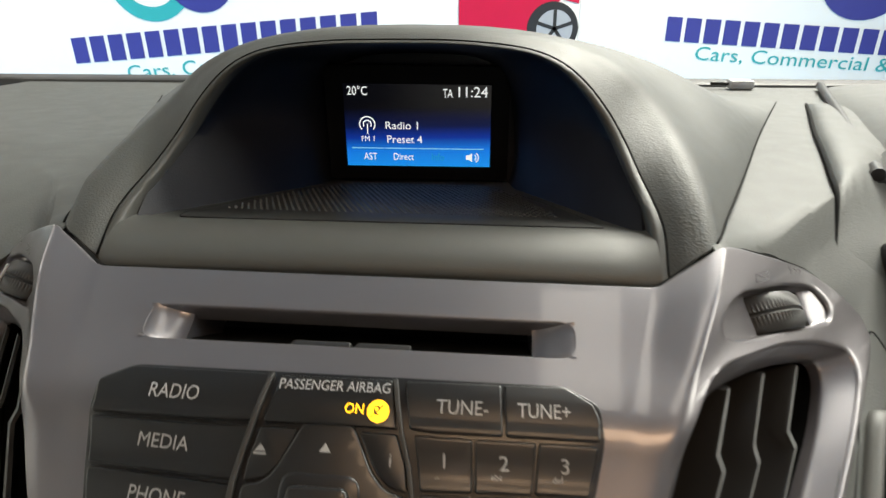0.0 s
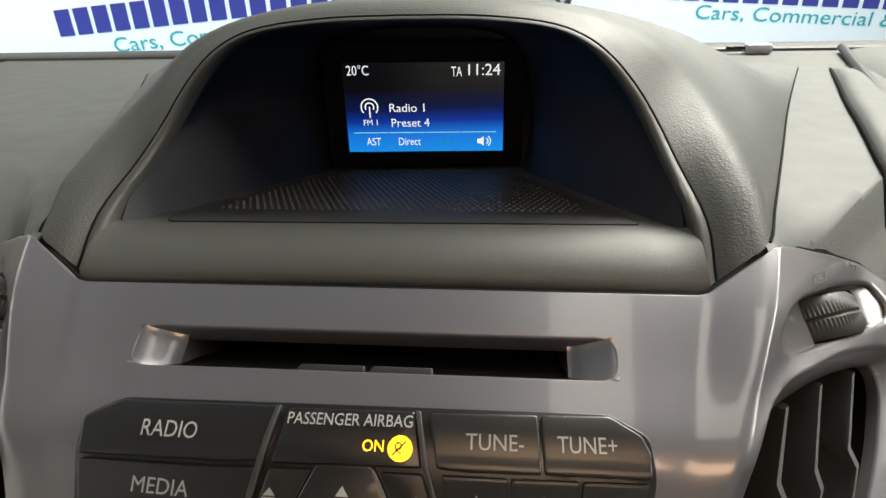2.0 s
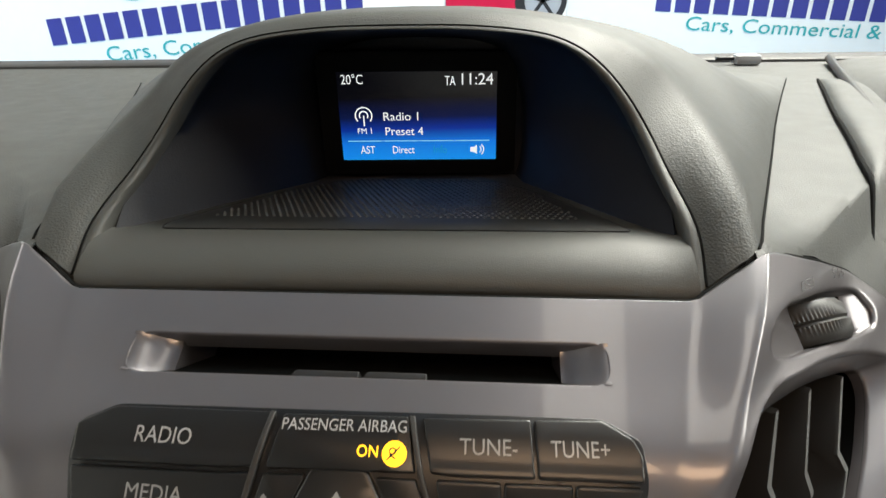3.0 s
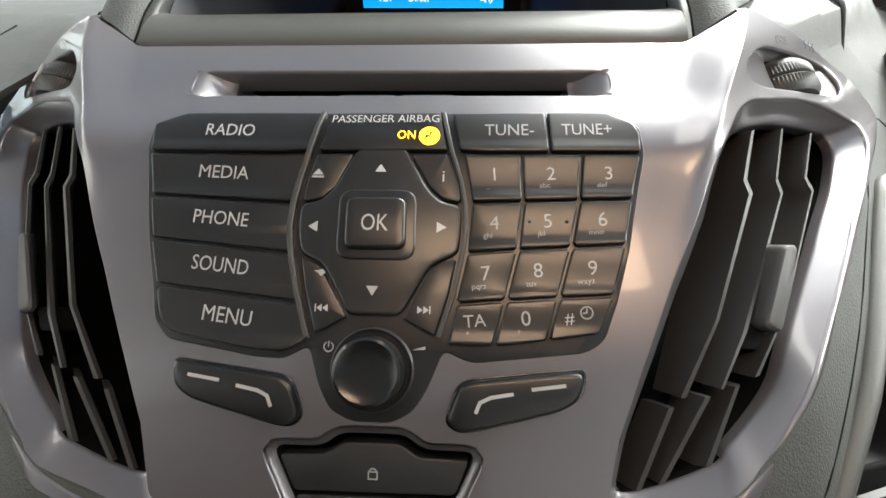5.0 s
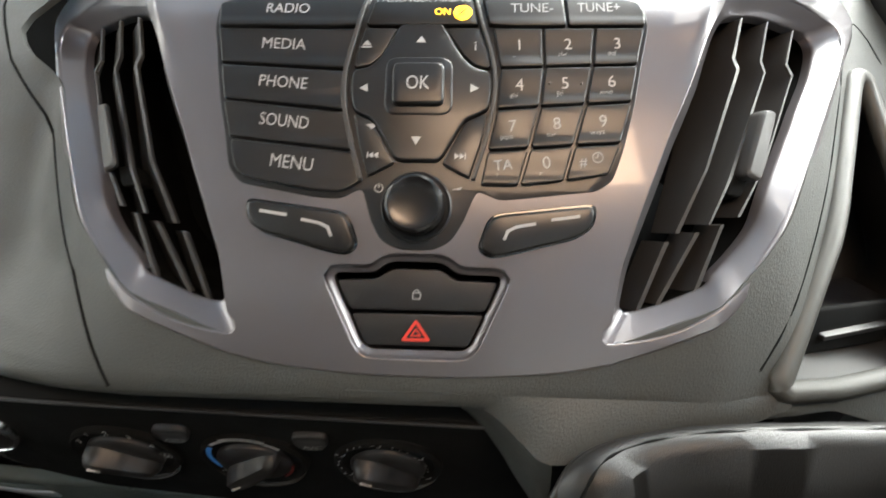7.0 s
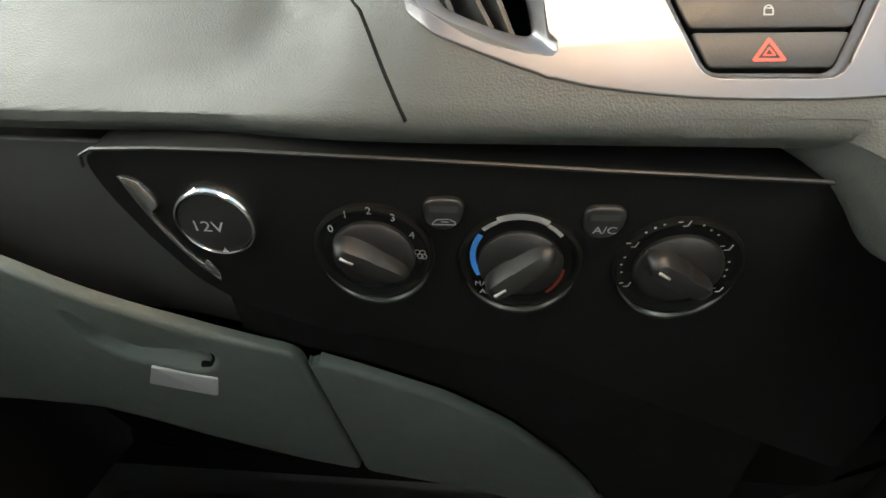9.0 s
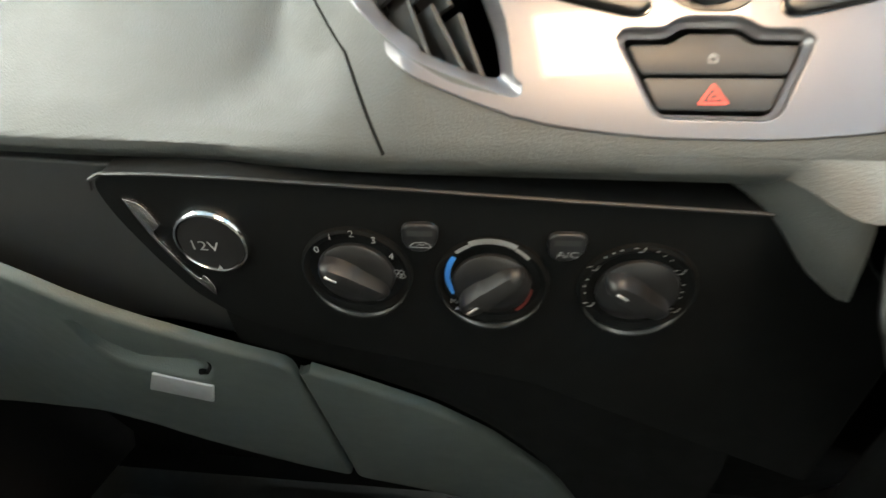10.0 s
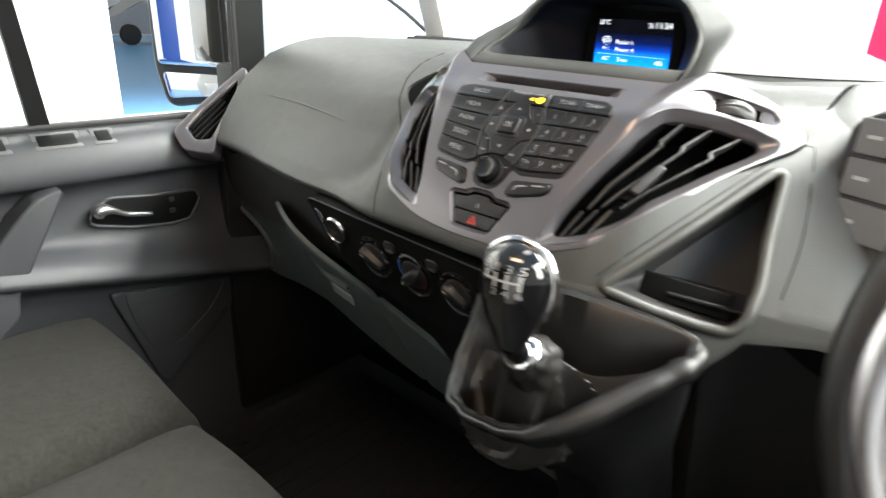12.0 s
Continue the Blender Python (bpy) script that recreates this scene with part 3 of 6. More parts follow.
part("keypad_base", plate(rounded(BASE[::-1][::-1], 0.003), (), F, TOP + 0.0004, 0.0004, 0.002, spaced(-0.09, 0.09, 0.02), spaced(0.10, 0.21, 0.01)), SURROUND, fascia, "black keypad surround")
KTOP = TOP + 0.0030


def scoop(pts, depth_=0.0012):
    """A key's surface: hollowed, with a raised lower and outer lip."""
    lo, hi = min(p[1] for p in pts), max(p[1] for p in pts)

    def f(x, s, h):
        u = (s - lo) / (hi - lo)
        dip = smooth((u - 0.10) / 0.16) * (1 - 0.75 * smooth((u - 0.3) / 0.6))
        return F(x, s, h - (depth_ * dip if h > KTOP - 0.002 else 0))
    return f


def signed(pts):
    a = sum(pts[i - 1][0] * pts[i][1] - pts[i][0] * pts[i - 1][1] for i in range(len(pts)))
    return pts if a > 0 else pts[::-1]


def key(pts, legends=(), r=0.0012, top=KTOP, name="key", label="", mat=None, hollow=0.0007, bevel=0.0007):
    pts = signed(pts)
    f = scoop(pts, hollow)
    lo, hi = min(p[1] for p in pts), max(p[1] for p in pts)
    k = part(name, plate(rounded(pts, r), (), f, top, bevel, top - TOP, (), spaced(lo, hi, 0.0016)[1:-1] if hollow else ()), mat or KEY, fascia, label)
    for text, height, width, spin, at, mat_ in legends:
        part("legend", lettering(text, height, width, spin, at, f, top + 0.0002), mat_, k)
    return k, f


key([(-0.0955, 0.2085), (-0.0832, 0.2142), (-0.0257, 0.2141), (-0.0290, 0.1962), (-0.042, 0.1955), (-0.0942, 0.1958)], [("RADIO", 0.0053, 0.0198, -1, (-0.0632, 0.2053), LEGEND)])
key([(-0.0940, 0.1942), (-0.0421, 0.1937), (-0.0296, 0.1944), (-0.0319, 0.1823), (-0.0333, 0.1741), (-0.0912, 0.1772)], [("MEDIA", 0.0053, 0.0198, -2.5, (-0.0632, 0.1862), LEGEND)])
key([(-0.0910, 0.1757), (-0.0335, 0.1725), (-0.0337, 0.1637), (-0.0325, 0.1543), (-0.0880, 0.1597)], [("PHONE", 0.0053, 0.0215, -4, (-0.0618, 0.1671), LEGEND)])
key([(-0.0878, 0.1582), (-0.0322, 0.1527), (-0.0292, 0.1398), (-0.0283, 0.1360), (-0.0838, 0.1419)], [("SOUND", 0.0055, 0.0218, -5.5, (-0.0598, 0.1489), LEGEND)])
key([(-0.0834, 0.1404), (-0.0279, 0.1345), (-0.0244, 0.1228), (-0.0332, 0.1176), (-0.0449, 0.1181), (-0.0765, 0.1238), (-0.0806, 0.1280)], [("MENU", 0.0057, 0.0186, -6.5, (-0.0551, 0.1301), LEGEND)], r=0.003)
# grey side strips of the two outer blocks
for pts in ([(-0.0276, 0.2141), (-0.0257, 0.2141), (-0.0293, 0.1952), (-0.0319, 0.1823), (-0.0334, 0.1733), (-0.0338, 0.1637), (-0.0324, 0.1535), (-0.0292, 0.1398), (-0.0242, 0.1228), (-0.0262, 0.1232), (-0.0312, 0.1398), (-0.0345, 0.1535), (-0.0360, 0.1637), (-0.0356, 0.1733), (-0.0340, 0.1823), (-0.0314, 0.1952)],
            [(0.0205, 0.2141), (0.0224, 0.2141), (0.0263, 0.1960), (0.0300, 0.1834), (0.0319, 0.1741), (0.0324, 0.1652), (0.0313, 0.1553), (0.0282, 0.1393), (0.0236, 0.1237), (0.0220, 0.1240), (0.0265, 0.1393), (0.0296, 0.1553), (0.0306, 0.1652), (0.0302, 0.1741), (0.0284, 0.1834), (0.0247, 0.1960)]):
    part("edge_strip", plate(signed(pts), (), F, KTOP + 0.0003, 0.0004, 0.002, (), spaced(0.125, 0.212, 0.006)), SLAT, fascia, "satin grey strip beside the keys")
bag, bagf = key([(-0.0228, 0.2136), (0.0205, 0.2140), (0.0238, 0.1962), (0.0108, 0.1962), (-0.0265, 0.1958)], [("PASSENGER AIRBAG", 0.0036, 0.0425, 0.5, (-0.0012, 0.2105), LEGEND), ("ON", 0.0036, 0.0070, 0, (0.0076, 0.2028), AMBER)], hollow=0, name="airbag_indicator", label="indicator plate lit in amber")
part("lamp", patch([arc(0.0166, 0.2022, 0.0041, 0, 345, 23)], F, KTOP + 0.0003), AMBER, bag, "amber airbag symbol")
part("symbol", strokes([arc(0.0160, 0.2030, 0.0010, 0, 360), [(0.0152, 0.2018), (0.0170, 0.2008)], [(0.0142, 0.2002), (0.0184, 0.2044)]], 0.0005, F, KTOP + 0.0005), BLACK, bag)
ej, _ = key([(-0.0268, 0.1942), (-0.0122, 0.1944), (-0.0182, 0.1806), (-0.0232, 0.1757), (-0.0306, 0.1740), (-0.0300, 0.1811)], hollow=0)
part("legend", patch([[(-0.0278, 0.1852), (-0.0236, 0.1852), (-0.0257, 0.1878)]], F, KTOP + 0.0002), DIM, ej)
part("legend", strokes([[(-0.0278, 0.1843), (-0.0236, 0.1843)]], 0.0008, F, KTOP + 0.0002), DIM, ej)
key([(0.0100, 0.1944), (0.0240, 0.1944), (0.0280, 0.1834), (0.0296, 0.1740), (0.0226, 0.1757), (0.0174, 0.1808)], [("i", 0.0048, 0, 0, (0.0226, 0.1850), LEGEND)], hollow=0)
CROSS = [(-0.0104, 0.1966), (0.0075, 0.1968), (0.0094, 0.1940), (0.0163, 0.1801), (0.0217, 0.1745), (0.0296, 0.1728), (0.0299, 0.1652), (0.0290, 0.1548), (0.0189, 0.1500), (0.0140, 0.1410), (0.0085, 0.1315), (-0.0105, 0.1315), (-0.0160, 0.1415), (-0.0212, 0.1500), (-0.0298, 0.1540), (-0.0316, 0.1637), (-0.0312, 0.1733), (-0.0235, 0.1745), (-0.0186, 0.1800), (-0.0122, 0.1940)]


def dome(x, s, h):
    u = min(1, math.hypot((x + 0.0012) / 0.03, (s - 0.1645) / 0.03))
    return F(x, s, h + (0.0016 * (1 - u * u) if h > KTOP - 0.001 else 0))


pad = part("direction_pad", plate(rounded(signed(CROSS), 0.003), (), dome, KTOP, 0.001, 0.003, spaced(-0.03, 0.03, 0.004), spaced(0.133, 0.195, 0.004)), KEY, fascia)
for tri_ in ([(-0.0036, 0.1862), (0.0008, 0.1862), (-0.0014, 0.1896)], [(-0.0238, 0.1618), (-0.0238, 0.1660), (-0.0275, 0.1639)], [(0.0208, 0.1662), (0.0208, 0.1620), (0.0245, 0.1641)], [(0.0004, 0.1418), (-0.0040, 0.1418), (-0.0018, 0.1382)]):
    part("legend", patch([tri_], dome, KTOP + 0.0003), LEGEND, pad)
part("ok_well", plate(rounded([(-0.0163, 0.1512), (0.0135, 0.1512), (0.0130, 0.1786), (-0.0165, 0.1786)], 0.006, 5), (), dome, KTOP + 0.0006, 0.0010, 0.003), SURROUND, fascia)
ok = part("ok_key", plate(rounded([(-0.0126, 0.1550), (0.0098, 0.1552), (0.0094, 0.1745), (-0.0130, 0.1743)], 0.0035, 4), (), dome, KTOP + 0.0034, 0.0012, 0.004), KEY, fascia)
part("legend", lettering("OK", 0.0062, 0.0100, 0, (-0.0016, 0.1645), dome, KTOP + 0.0036), LEGEND, ok)
prev, _ = key([(-0.0295, 0.1527), (-0.0222, 0.1495), (-0.0174, 0.1420), (-0.0108, 0.1306), (-0.0222, 0.1246), (-0.0262, 0.1378)], hollow=0)
part("legend", patch([[(-0.0178, 0.1322), (-0.0178, 0.1350), (-0.0198, 0.1336)], [(-0.0200, 0.1322), (-0.0200, 0.1350), (-0.0220, 0.1336)], [(-0.0226, 0.1322), (-0.0221, 0.1322), (-0.0221, 0.1350), (-0.0226, 0.1350)]], F, KTOP + 0.0002), LEGEND, prev)
part("legend", patch([[(-0.0240, 0.1472), (-0.0205, 0.1478), (-0.0195, 0.1465), (-0.0212, 0.1450), (-0.0225, 0.1465)]], F, KTOP + 0.0002), DIM, prev)
nxt, _ = key([(0.0284, 0.1530), (0.0195, 0.1495), (0.0150, 0.1412), (0.0095, 0.1305), (0.0212, 0.1243), (0.0258, 0.1393)], hollow=0)
part("legend", patch([[(0.0148, 0.1322), (0.0168, 0.1336), (0.0148, 0.1350)], [(0.0170, 0.1322), (0.0190, 0.1336), (0.0170, 0.1350)], [(0.0191, 0.1322), (0.0196, 0.1322), (0.0196, 0.1350), (0.0191, 0.1350)]], F, KTOP + 0.0002), LEGEND, nxt)
# number keys
COLS = [[(0.0300, 0.1950), (0.0334, 0.1745), (0.0320, 0.1550), (0.0283, 0.1362), (0.0256, 0.1212)],
        [(0.0520, 0.1949), (0.0527, 0.1752), (0.0507, 0.1565), (0.0464, 0.1377), (0.0422, 0.1212)],
        [(0.0748, 0.1951), (0.0734, 0.1760), (0.0700, 0.1577), (0.0652, 0.1391), (0.0612, 0.1236)],
        [(0.0967, 0.1954), (0.0931, 0.1766), (0.0899, 0.1590), (0.0850, 0.1404), (0.0800, 0.1266)]]
key([(0.0254, 0.2138), (0.0612, 0.2145), (0.0624, 0.1960), (0.0383, 0.1957), (0.0287, 0.1964)], [("TUNE-", 0.0050, 0.0188, 0.5, (0.0473, 0.2056), DIM)])
key([(0.0622, 0.2145), (0.0846, 0.2150), (0.0944, 0.2095), (0.0967, 0.2045), (0.0965, 0.1962), (0.0634, 0.1960)], [("TUNE+", 0.0050, 0.0188, 1, (0.0768, 0.2060), LEGEND)])
PADS = (("1", "_", "2", "abc", "3", "def"), ("4", "ghi", "5", "jkl", "6", "mno"), ("7", "pqrs", "8", "tuv", "9", "wxyz"), ("TA", "*", "0", "+", "#", ""))
for r in range(4):
    for c in range(3):
        g = 0.0005
        a, b, d, e = COLS[c][r], COLS[c + 1][r], COLS[c + 1][r + 1], COLS[c][r + 1]
        quad = [(a[0] + g, a[1] - g), (b[0] - g, b[1] - g), (d[0] - g, d[1] + g), (e[0] + g, e[1] + g)]
        mx, my = sum(p[0] for p in quad) / 4, sum(p[1] for p in quad) / 4
        big, small = PADS[r][2 * c], PADS[r][2 * c + 1]
        words = [(big, 0.0052 if len(big) == 1 else 0.0044, 0, 3 + r, (mx - 0.0002, my + 0.0012), LEGEND)]
        if big == "#":
            words = [(big, 0.0040, 0, 6, (mx - 0.0040, my - 0.0004), LEGEND)]
        if small:
            words.append((small, 0.0021, 0, 3 + r, (mx - 0.0026, my - 0.0036), DIM))
        k, f = key(quad, words, hollow=0.0006)
        if big == "#":
            part("legend", strokes([arc(mx + 0.0020, my + 0.0016, 0.0021, 0, 360, 20), [(mx + 0.0020, my + 0.0030), (mx + 0.0020, my + 0.0016), (mx + 0.0008, my + 0.0014)]], 0.0005, f, KTOP + 0.0002), DIM, k)
        if big == "5":
            for dx in (-0.0068, 0.0068):
                part("pip", lathe([(0, 0.0007), (0.0006, 0.0004), (0.0008, 0)], Matrix.Translation(F(mx + dx, my + 0.001, KTOP - 0.0006)) @ Euler((radians(45), 0, 0)).to_matrix().to_4x4(), 10), KEY, k)

# volume knob
kn = Vector((-0.0010, 0.1120, 0))
c0, c1 = F(kn.x, kn.y, TOP), F(kn.x, kn.y, TOP + 0.02)
TURN_K = (c1 - c0).to_track_quat("Z", "Y").to_matrix().to_4x4()
KM = Matrix.Translation(c0) @ TURN_K
part("knob_ring", lathe([(0.0152, 0), (0.0152, 0.0012), (0.0145, 0.0018), (0.0138, 0.0012), (0.0130, 0.0008), (0, 0.0008)], KM, 48), BLACK, fascia)
knob = part("volume_knob", lathe([(0.0126, 0.0005), (0.0124, 0.010), (0.0118, 0.0122), (0.0108, 0.0128), (0.0098, 0.0124), (0.0070, 0.0119), (0, 0.0117)], KM, 48, ripple=lambda j, k: 1.012 if j % 2 and k < 2 else 1), KNOBBLACK, fascia, "satin black volume knob")
part("legend", strokes([arc(-0.0172, 0.1198, 0.0017, 120, 420, 16), [(-0.0172, 0.1218), (-0.0172, 0.1200)]], 0.0005, F, TOP + 0.0008), LEGEND, fascia)
part("legend", patch([[(0.0130, 0.1194), (0.0180, 0.1196), (0.0180, 0.1208)]], F, TOP + 0.0008), LEGEND, fascia)
# call buttons
CALL = [(-0.0752, 0.1150), (-0.0338, 0.1099), (-0.0294, 0.1076), (-0.0248, 0.0946), (-0.0297, 0.0905), (-0.0372, 0.0915), (-0.0674, 0.0998), (-0.0742, 0.1049)]
for sx in (-1, 1):
    pts = signed([(sx * -1 * x, s) for x, s in CALL])
    part("button_surround", plate(rounded(pts, 0.004, 4), (), F, TOP + 0.0004, 0.0003, 0.002), GLOSS, fascia)
    cx, cy = sum(p[0] for p in pts) / 8, sum(p[1] for p in pts) / 8
    small = [(cx + (x - cx) * 0.955, cy + (s - cy) * 0.90) for x, s in pts]
    b = part("call_button", plate(rounded(small, 0.004, 4), (), F, TOP + 0.0036, 0.0016, 0.004), KEY, fascia, "black telephone rocker button")
    k = -sx
    part("legend", strokes([[(k * -0.0670, 0.1088), (k * -0.0560, 0.1072)], [(k * -0.0490, 0.1054), (k * -0.0415, 0.1040), (k * -0.0378, 0.1022), (k * -0.0365, 0.0988)]], 0.0013, F, TOP + 0.0039), LEGEND, b)
# lock and hazard switches
brow, inset = shrunk(rounded(CUT, 0.0045), -0.0030), shrunk(rounded(CUT, 0.0045), -0.0002)
part("switch_bezel", skin([[F(a[0] + (b[0] - a[0]) * u, a[1] + (b[1] - a[1]) * u, h) for a, b in zip(brow, inset)] for u, h in ((0, TOP - 0.0010), (0.1, TOP - 0.0020), (0.6, TOP - 0.0032), (1, TOP - 0.0042))], closed=True), SILVER, fascia, sharp=60)
well = [F(x, s, TOP - 0.0040) for x, s in rounded(CUT, 0.0025)]
part("switch_well", skin([well, [F(x, s, TOP - 0.012) for x, s in rounded(CUT, 0.0025)]], closed=True), BLACK, fascia)
lock = part("lock_switch", plate(rounded([(-0.0290, 0.0672), (0.0295, 0.0676), (0.0345, 0.0805), (0.0160, 0.0808), (0.0095, 0.0855), (-0.0110, 0.0855), (-0.0178, 0.0808), (-0.0350, 0.0802)], 0.0022), (), F, TOP - 0.0030, 0.0008, 0.008), BLACK, fascia)
part("legend", strokes([[(-0.0018, 0.0726), (0.0014, 0.0726), (0.0014, 0.0752), (-0.0018, 0.0752), (-0.0018, 0.0726)], arc(-0.0002, 0.0752, 0.0012, 0, 180, 8)], 0.0005, F, TOP - 0.0027), DIM, lock)
haz = part("hazard_switch", plate(rounded([(-0.0222, 0.0518), (0.0222, 0.0520), (0.0290, 0.0662), (-0.0285, 0.0658)], 0.002), (), F, TOP - 0.0030, 0.0008, 0.008), BLACK, fascia)
part("legend", strokes([[(-0.0056, 0.0548), (0.0052, 0.0549), (-0.0002, 0.0628), (-0.0056, 0.0548)]], 0.0013, F, TOP - 0.0027), RED, haz, "red hazard triangle")
part("legend", strokes([[(-0.0022, 0.0566), (0.0018, 0.0566), (-0.0002, 0.0595), (-0.0022, 0.0566)]], 0.0006, F, TOP - 0.0026), RED, haz)

# ---- centre air vents ----


def louvre(sx):
    v = thing("air_vent", F(sx * 0.13, 0.13), "black slatted air vent beside the audio keypad", "air vent", "centre air vents")
    turn = (lambda pts: pts) if sx > 0 else (lambda pts: [(-x, s) for x, s in pts])
    rim = turn(vent_loop)
    deep_ = Vector((-0.010 * sx, 0.055, -0.030))
    wall = skin([[F(x, s, TOP - 0.012) for x, s in rim], [F(x, s, TOP - 0.012) + deep_ * 0.4 for x, s in rim], [F(x, s, TOP - 0.012) + deep_ for x, s in rim]], closed=True)
    wall.faces.new([w for w in wall.verts][-len(rim):])
    part("housing", wall, MATT, v)
    ridge = turn(ridge_loop)
    rows_ = []
    for u, h in ((0.0, TOP - 0.0015), (0.06, TOP - 0.0020), (0.5, TOP - 0.0062), (0.92, TOP - 0.0102), (0.98, TOP - 0.0110), (1.0, TOP - 0.0122), (1.0, TOP - 0.0160)):
        rows_.append([F(a[0] + (b[0] - a[0]) * u, a[1] + (b[1] - a[1]) * u, h) for a, b in zip(ridge, rim)])
    part("vent_bezel", skin(rows_, closed=True), SILVER, v, "silver-grey sloping surround", sharp=40)
    H = TOP - 0.0100
    # the slats of the passenger's vent are swivelled outwards
    back_ = Vector((-0.0095, 0.019, -0.0095)) if sx > 0 else Vector((-0.0175, 0.022, -0.011))
    wide = 0.0016
    upper = ([(0.1590, 0.2040), (0.1491, 0.1838), (0.1502, 0.1784), (0.1249, 0.1335), (0.1118, 0.1040)], [(0.1808, 0.1960), (0.1682, 0.1788), (0.1691, 0.1730), (0.1395, 0.1262), (0.1263, 0.1080)], [(0.2030, 0.1875), (0.1884, 0.1725), (0.1909, 0.1657), (0.1600, 0.1275), (0.1440, 0.1080)])
    lower_ = ([(0.1075, 0.1000), (0.0955, 0.0690)], [(0.1206, 0.1045), (0.1040, 0.0722)], [(0.1375, 0.1060), (0.1200, 0.0780)])
    for pts in upper + lower_:
        rows_ = []
        for x, s in turn(pts):
            drop_ = 0.0 if s > 0.107 else 0.0022
            f0, f1 = F(x - wide, s, H - drop_), F(x + wide, s, H - drop_)
            u = (s - pts[0][1]) / (pts[-1][1] - pts[0][1])
            xb = sx * (pts[0][0] + (pts[-1][0] - pts[0][0]) * u)
            deep2 = back_ * (1 if s > 0.107 else 0.6) + F(xb, s, H) - F(x, s, H)
            rows_.append([f0 + deep2, f0 + Vector((0, 0.0012, -0.0006)), F(x - wide * 0.6, s, H - drop_ + 0.0006), F(x + wide * 0.6, s, H - drop_ + 0.0006), f1 + Vector((0, 0.0012, -0.0006)), f1 + deep2])
        part("slat", skin(rows_, closed=True, cap=True), SLAT, v)
    bar = rounded(signed(turn([(0.1575, 0.1565), (0.1672, 0.1515), (0.1525, 0.1215), (0.1440, 0.1262)])), 0.0035, 4)
    rows_ = [[F(x, s, TOP - 0.0075) + back_ * k for x, s in bar] for k in (2.3 if sx > 0 else 0.9, 0.05)]
    rows_ += [[F(x, s, h) for x, s in shrunk(bar, d)] for d, h in ((0.0004, TOP - 0.0062), (0.0014, TOP - 0.0053), (0.0026, TOP - 0.0052))]
    rows_ = [r for r in rows_ if len(r) == len(rows_[0])]
    part("adjuster_tab", skin(rows_, closed=True, cap=True), SLAT, v, "grey adjuster tab on the slats", sharp=35)
    foot = turn([(0.1440, 0.1290), (0.1520, 0.1255), (0.1480, 0.1165), (0.1395, 0.1195)])
    part("tab_stem", plate(rounded(signed(foot), 0.002), (), F, TOP - 0.0120, 0.001, 0.010), MATT, v)
    # thumbwheel in its slit above the vent
    a, b = turn([(0.1704, 0.2328), (0.2084, 0.2103)])
    c = F((a[0] + b[0]) / 2, (a[1] + b[1]) / 2, TOP)
    ln = (F(*b) - F(*a)).normalized()
    out = (F((a[0] + b[0]) / 2, (a[1] + b[1]) / 2, 0.02) - F((a[0] + b[0]) / 2, (a[1] + b[1]) / 2)).normalized()
    out = (out - ln * out.dot(ln)).normalized()
    al = out.cross(ln) * (1 if out.cross(ln).z > 0 else -1)

    def W(x, y, h):
        return c + ln * x * sx + al * y + out * h

    m = Matrix.Translation(c - out * 0.0200) @ Matrix((ln, out, al)).transposed().to_4x4()
    dish = turn(scoop_loop)
    rows_ = [[F(x, s, TOP - 0.0015) for x, s in dish], [F(x, s, TOP - 0.0024) for x, s in dish]]
    local = [(F(x, s, TOP) - c) for x, s in dish]
    for k, h in ((0.55, -0.0034), (0.92, -0.0044), (1.0, -0.0050), (1.0, -0.020)):
        rows_.append([])
        for q in local:
            x, y = q.dot(ln) * sx, q.dot(al)
            ix, iy = min(0.0246, max(-0.0216, x)), min(0.0098, max(-0.0092, y))
            rows_[-1].append(W(x + (ix - x) * k, y + (iy - y) * k, q.dot(out) * (1 - k) + h))
    part("wheel_dish", skin(rows_[:-1], closed=True), SILVER, v, "silver-grey dished recess of the thumbwheel", sharp=50)
    slot_ = skin(rows_[-2:], closed=True)
    slot_.faces.new([w_ for w_ in slot_.verts][-len(dish):])
    part("wheel_slit", slot_, MATT, v)
    prof = [(0, 0.0100), (0.0185, 0.0098), (0.0222, 0.0086), (0.0238, 0.0058), (0.0240, 0.0010), (0.0233, 0), (0.0240, -0.0010), (0.0238, -0.0058), (0.0222, -0.0086), (0, -0.0100)]
    w = part("thumbwheel", lathe(prof, m, 168, ripple=lambda j, k: 1.022 if (j + (k > 5)) % 2 and k in (3, 4, 6, 7) else 1), SLAT, v, "knurled grey thumbwheel")
    if sx < 0:
        part("wheel_mark", boxed((0.0022, 0.0012, 0.0105), m @ Matrix.Translation((0.001, 0.0250, 0)), 0.0003), LEGEND, w)
    q = turn([(0.1715, 0.2560), (0.1795, 0.2520), (0.1795, 0.2590), (0.1715, 0.2630)])
    part("legend", strokes([q + q[:1], [q[0], q[2]], [q[1], q[3]]], 0.0005, F, TOP + 0.0003), SATIN, v)
    for k in range(3):
        x0, s0 = 0.196 + 0.0035 * k, 0.2425 - 0.003 * k
        part("legend", strokes([turn([(x0, s0), (x0 + 0.001, s0 + 0.003), (x0 - 0.001, s0 + 0.005), (x0, s0 + 0.008)])], 0.0005, F, TOP + 0.0003), SATIN, v)
    return v


louvre(1)
louvre(-1)

# ---- display hood and screen ----
hood = thing("display_hood", (0, 0.3, 1.34), "dark grey padded binnacle hood over the dashboard display", "display hood")
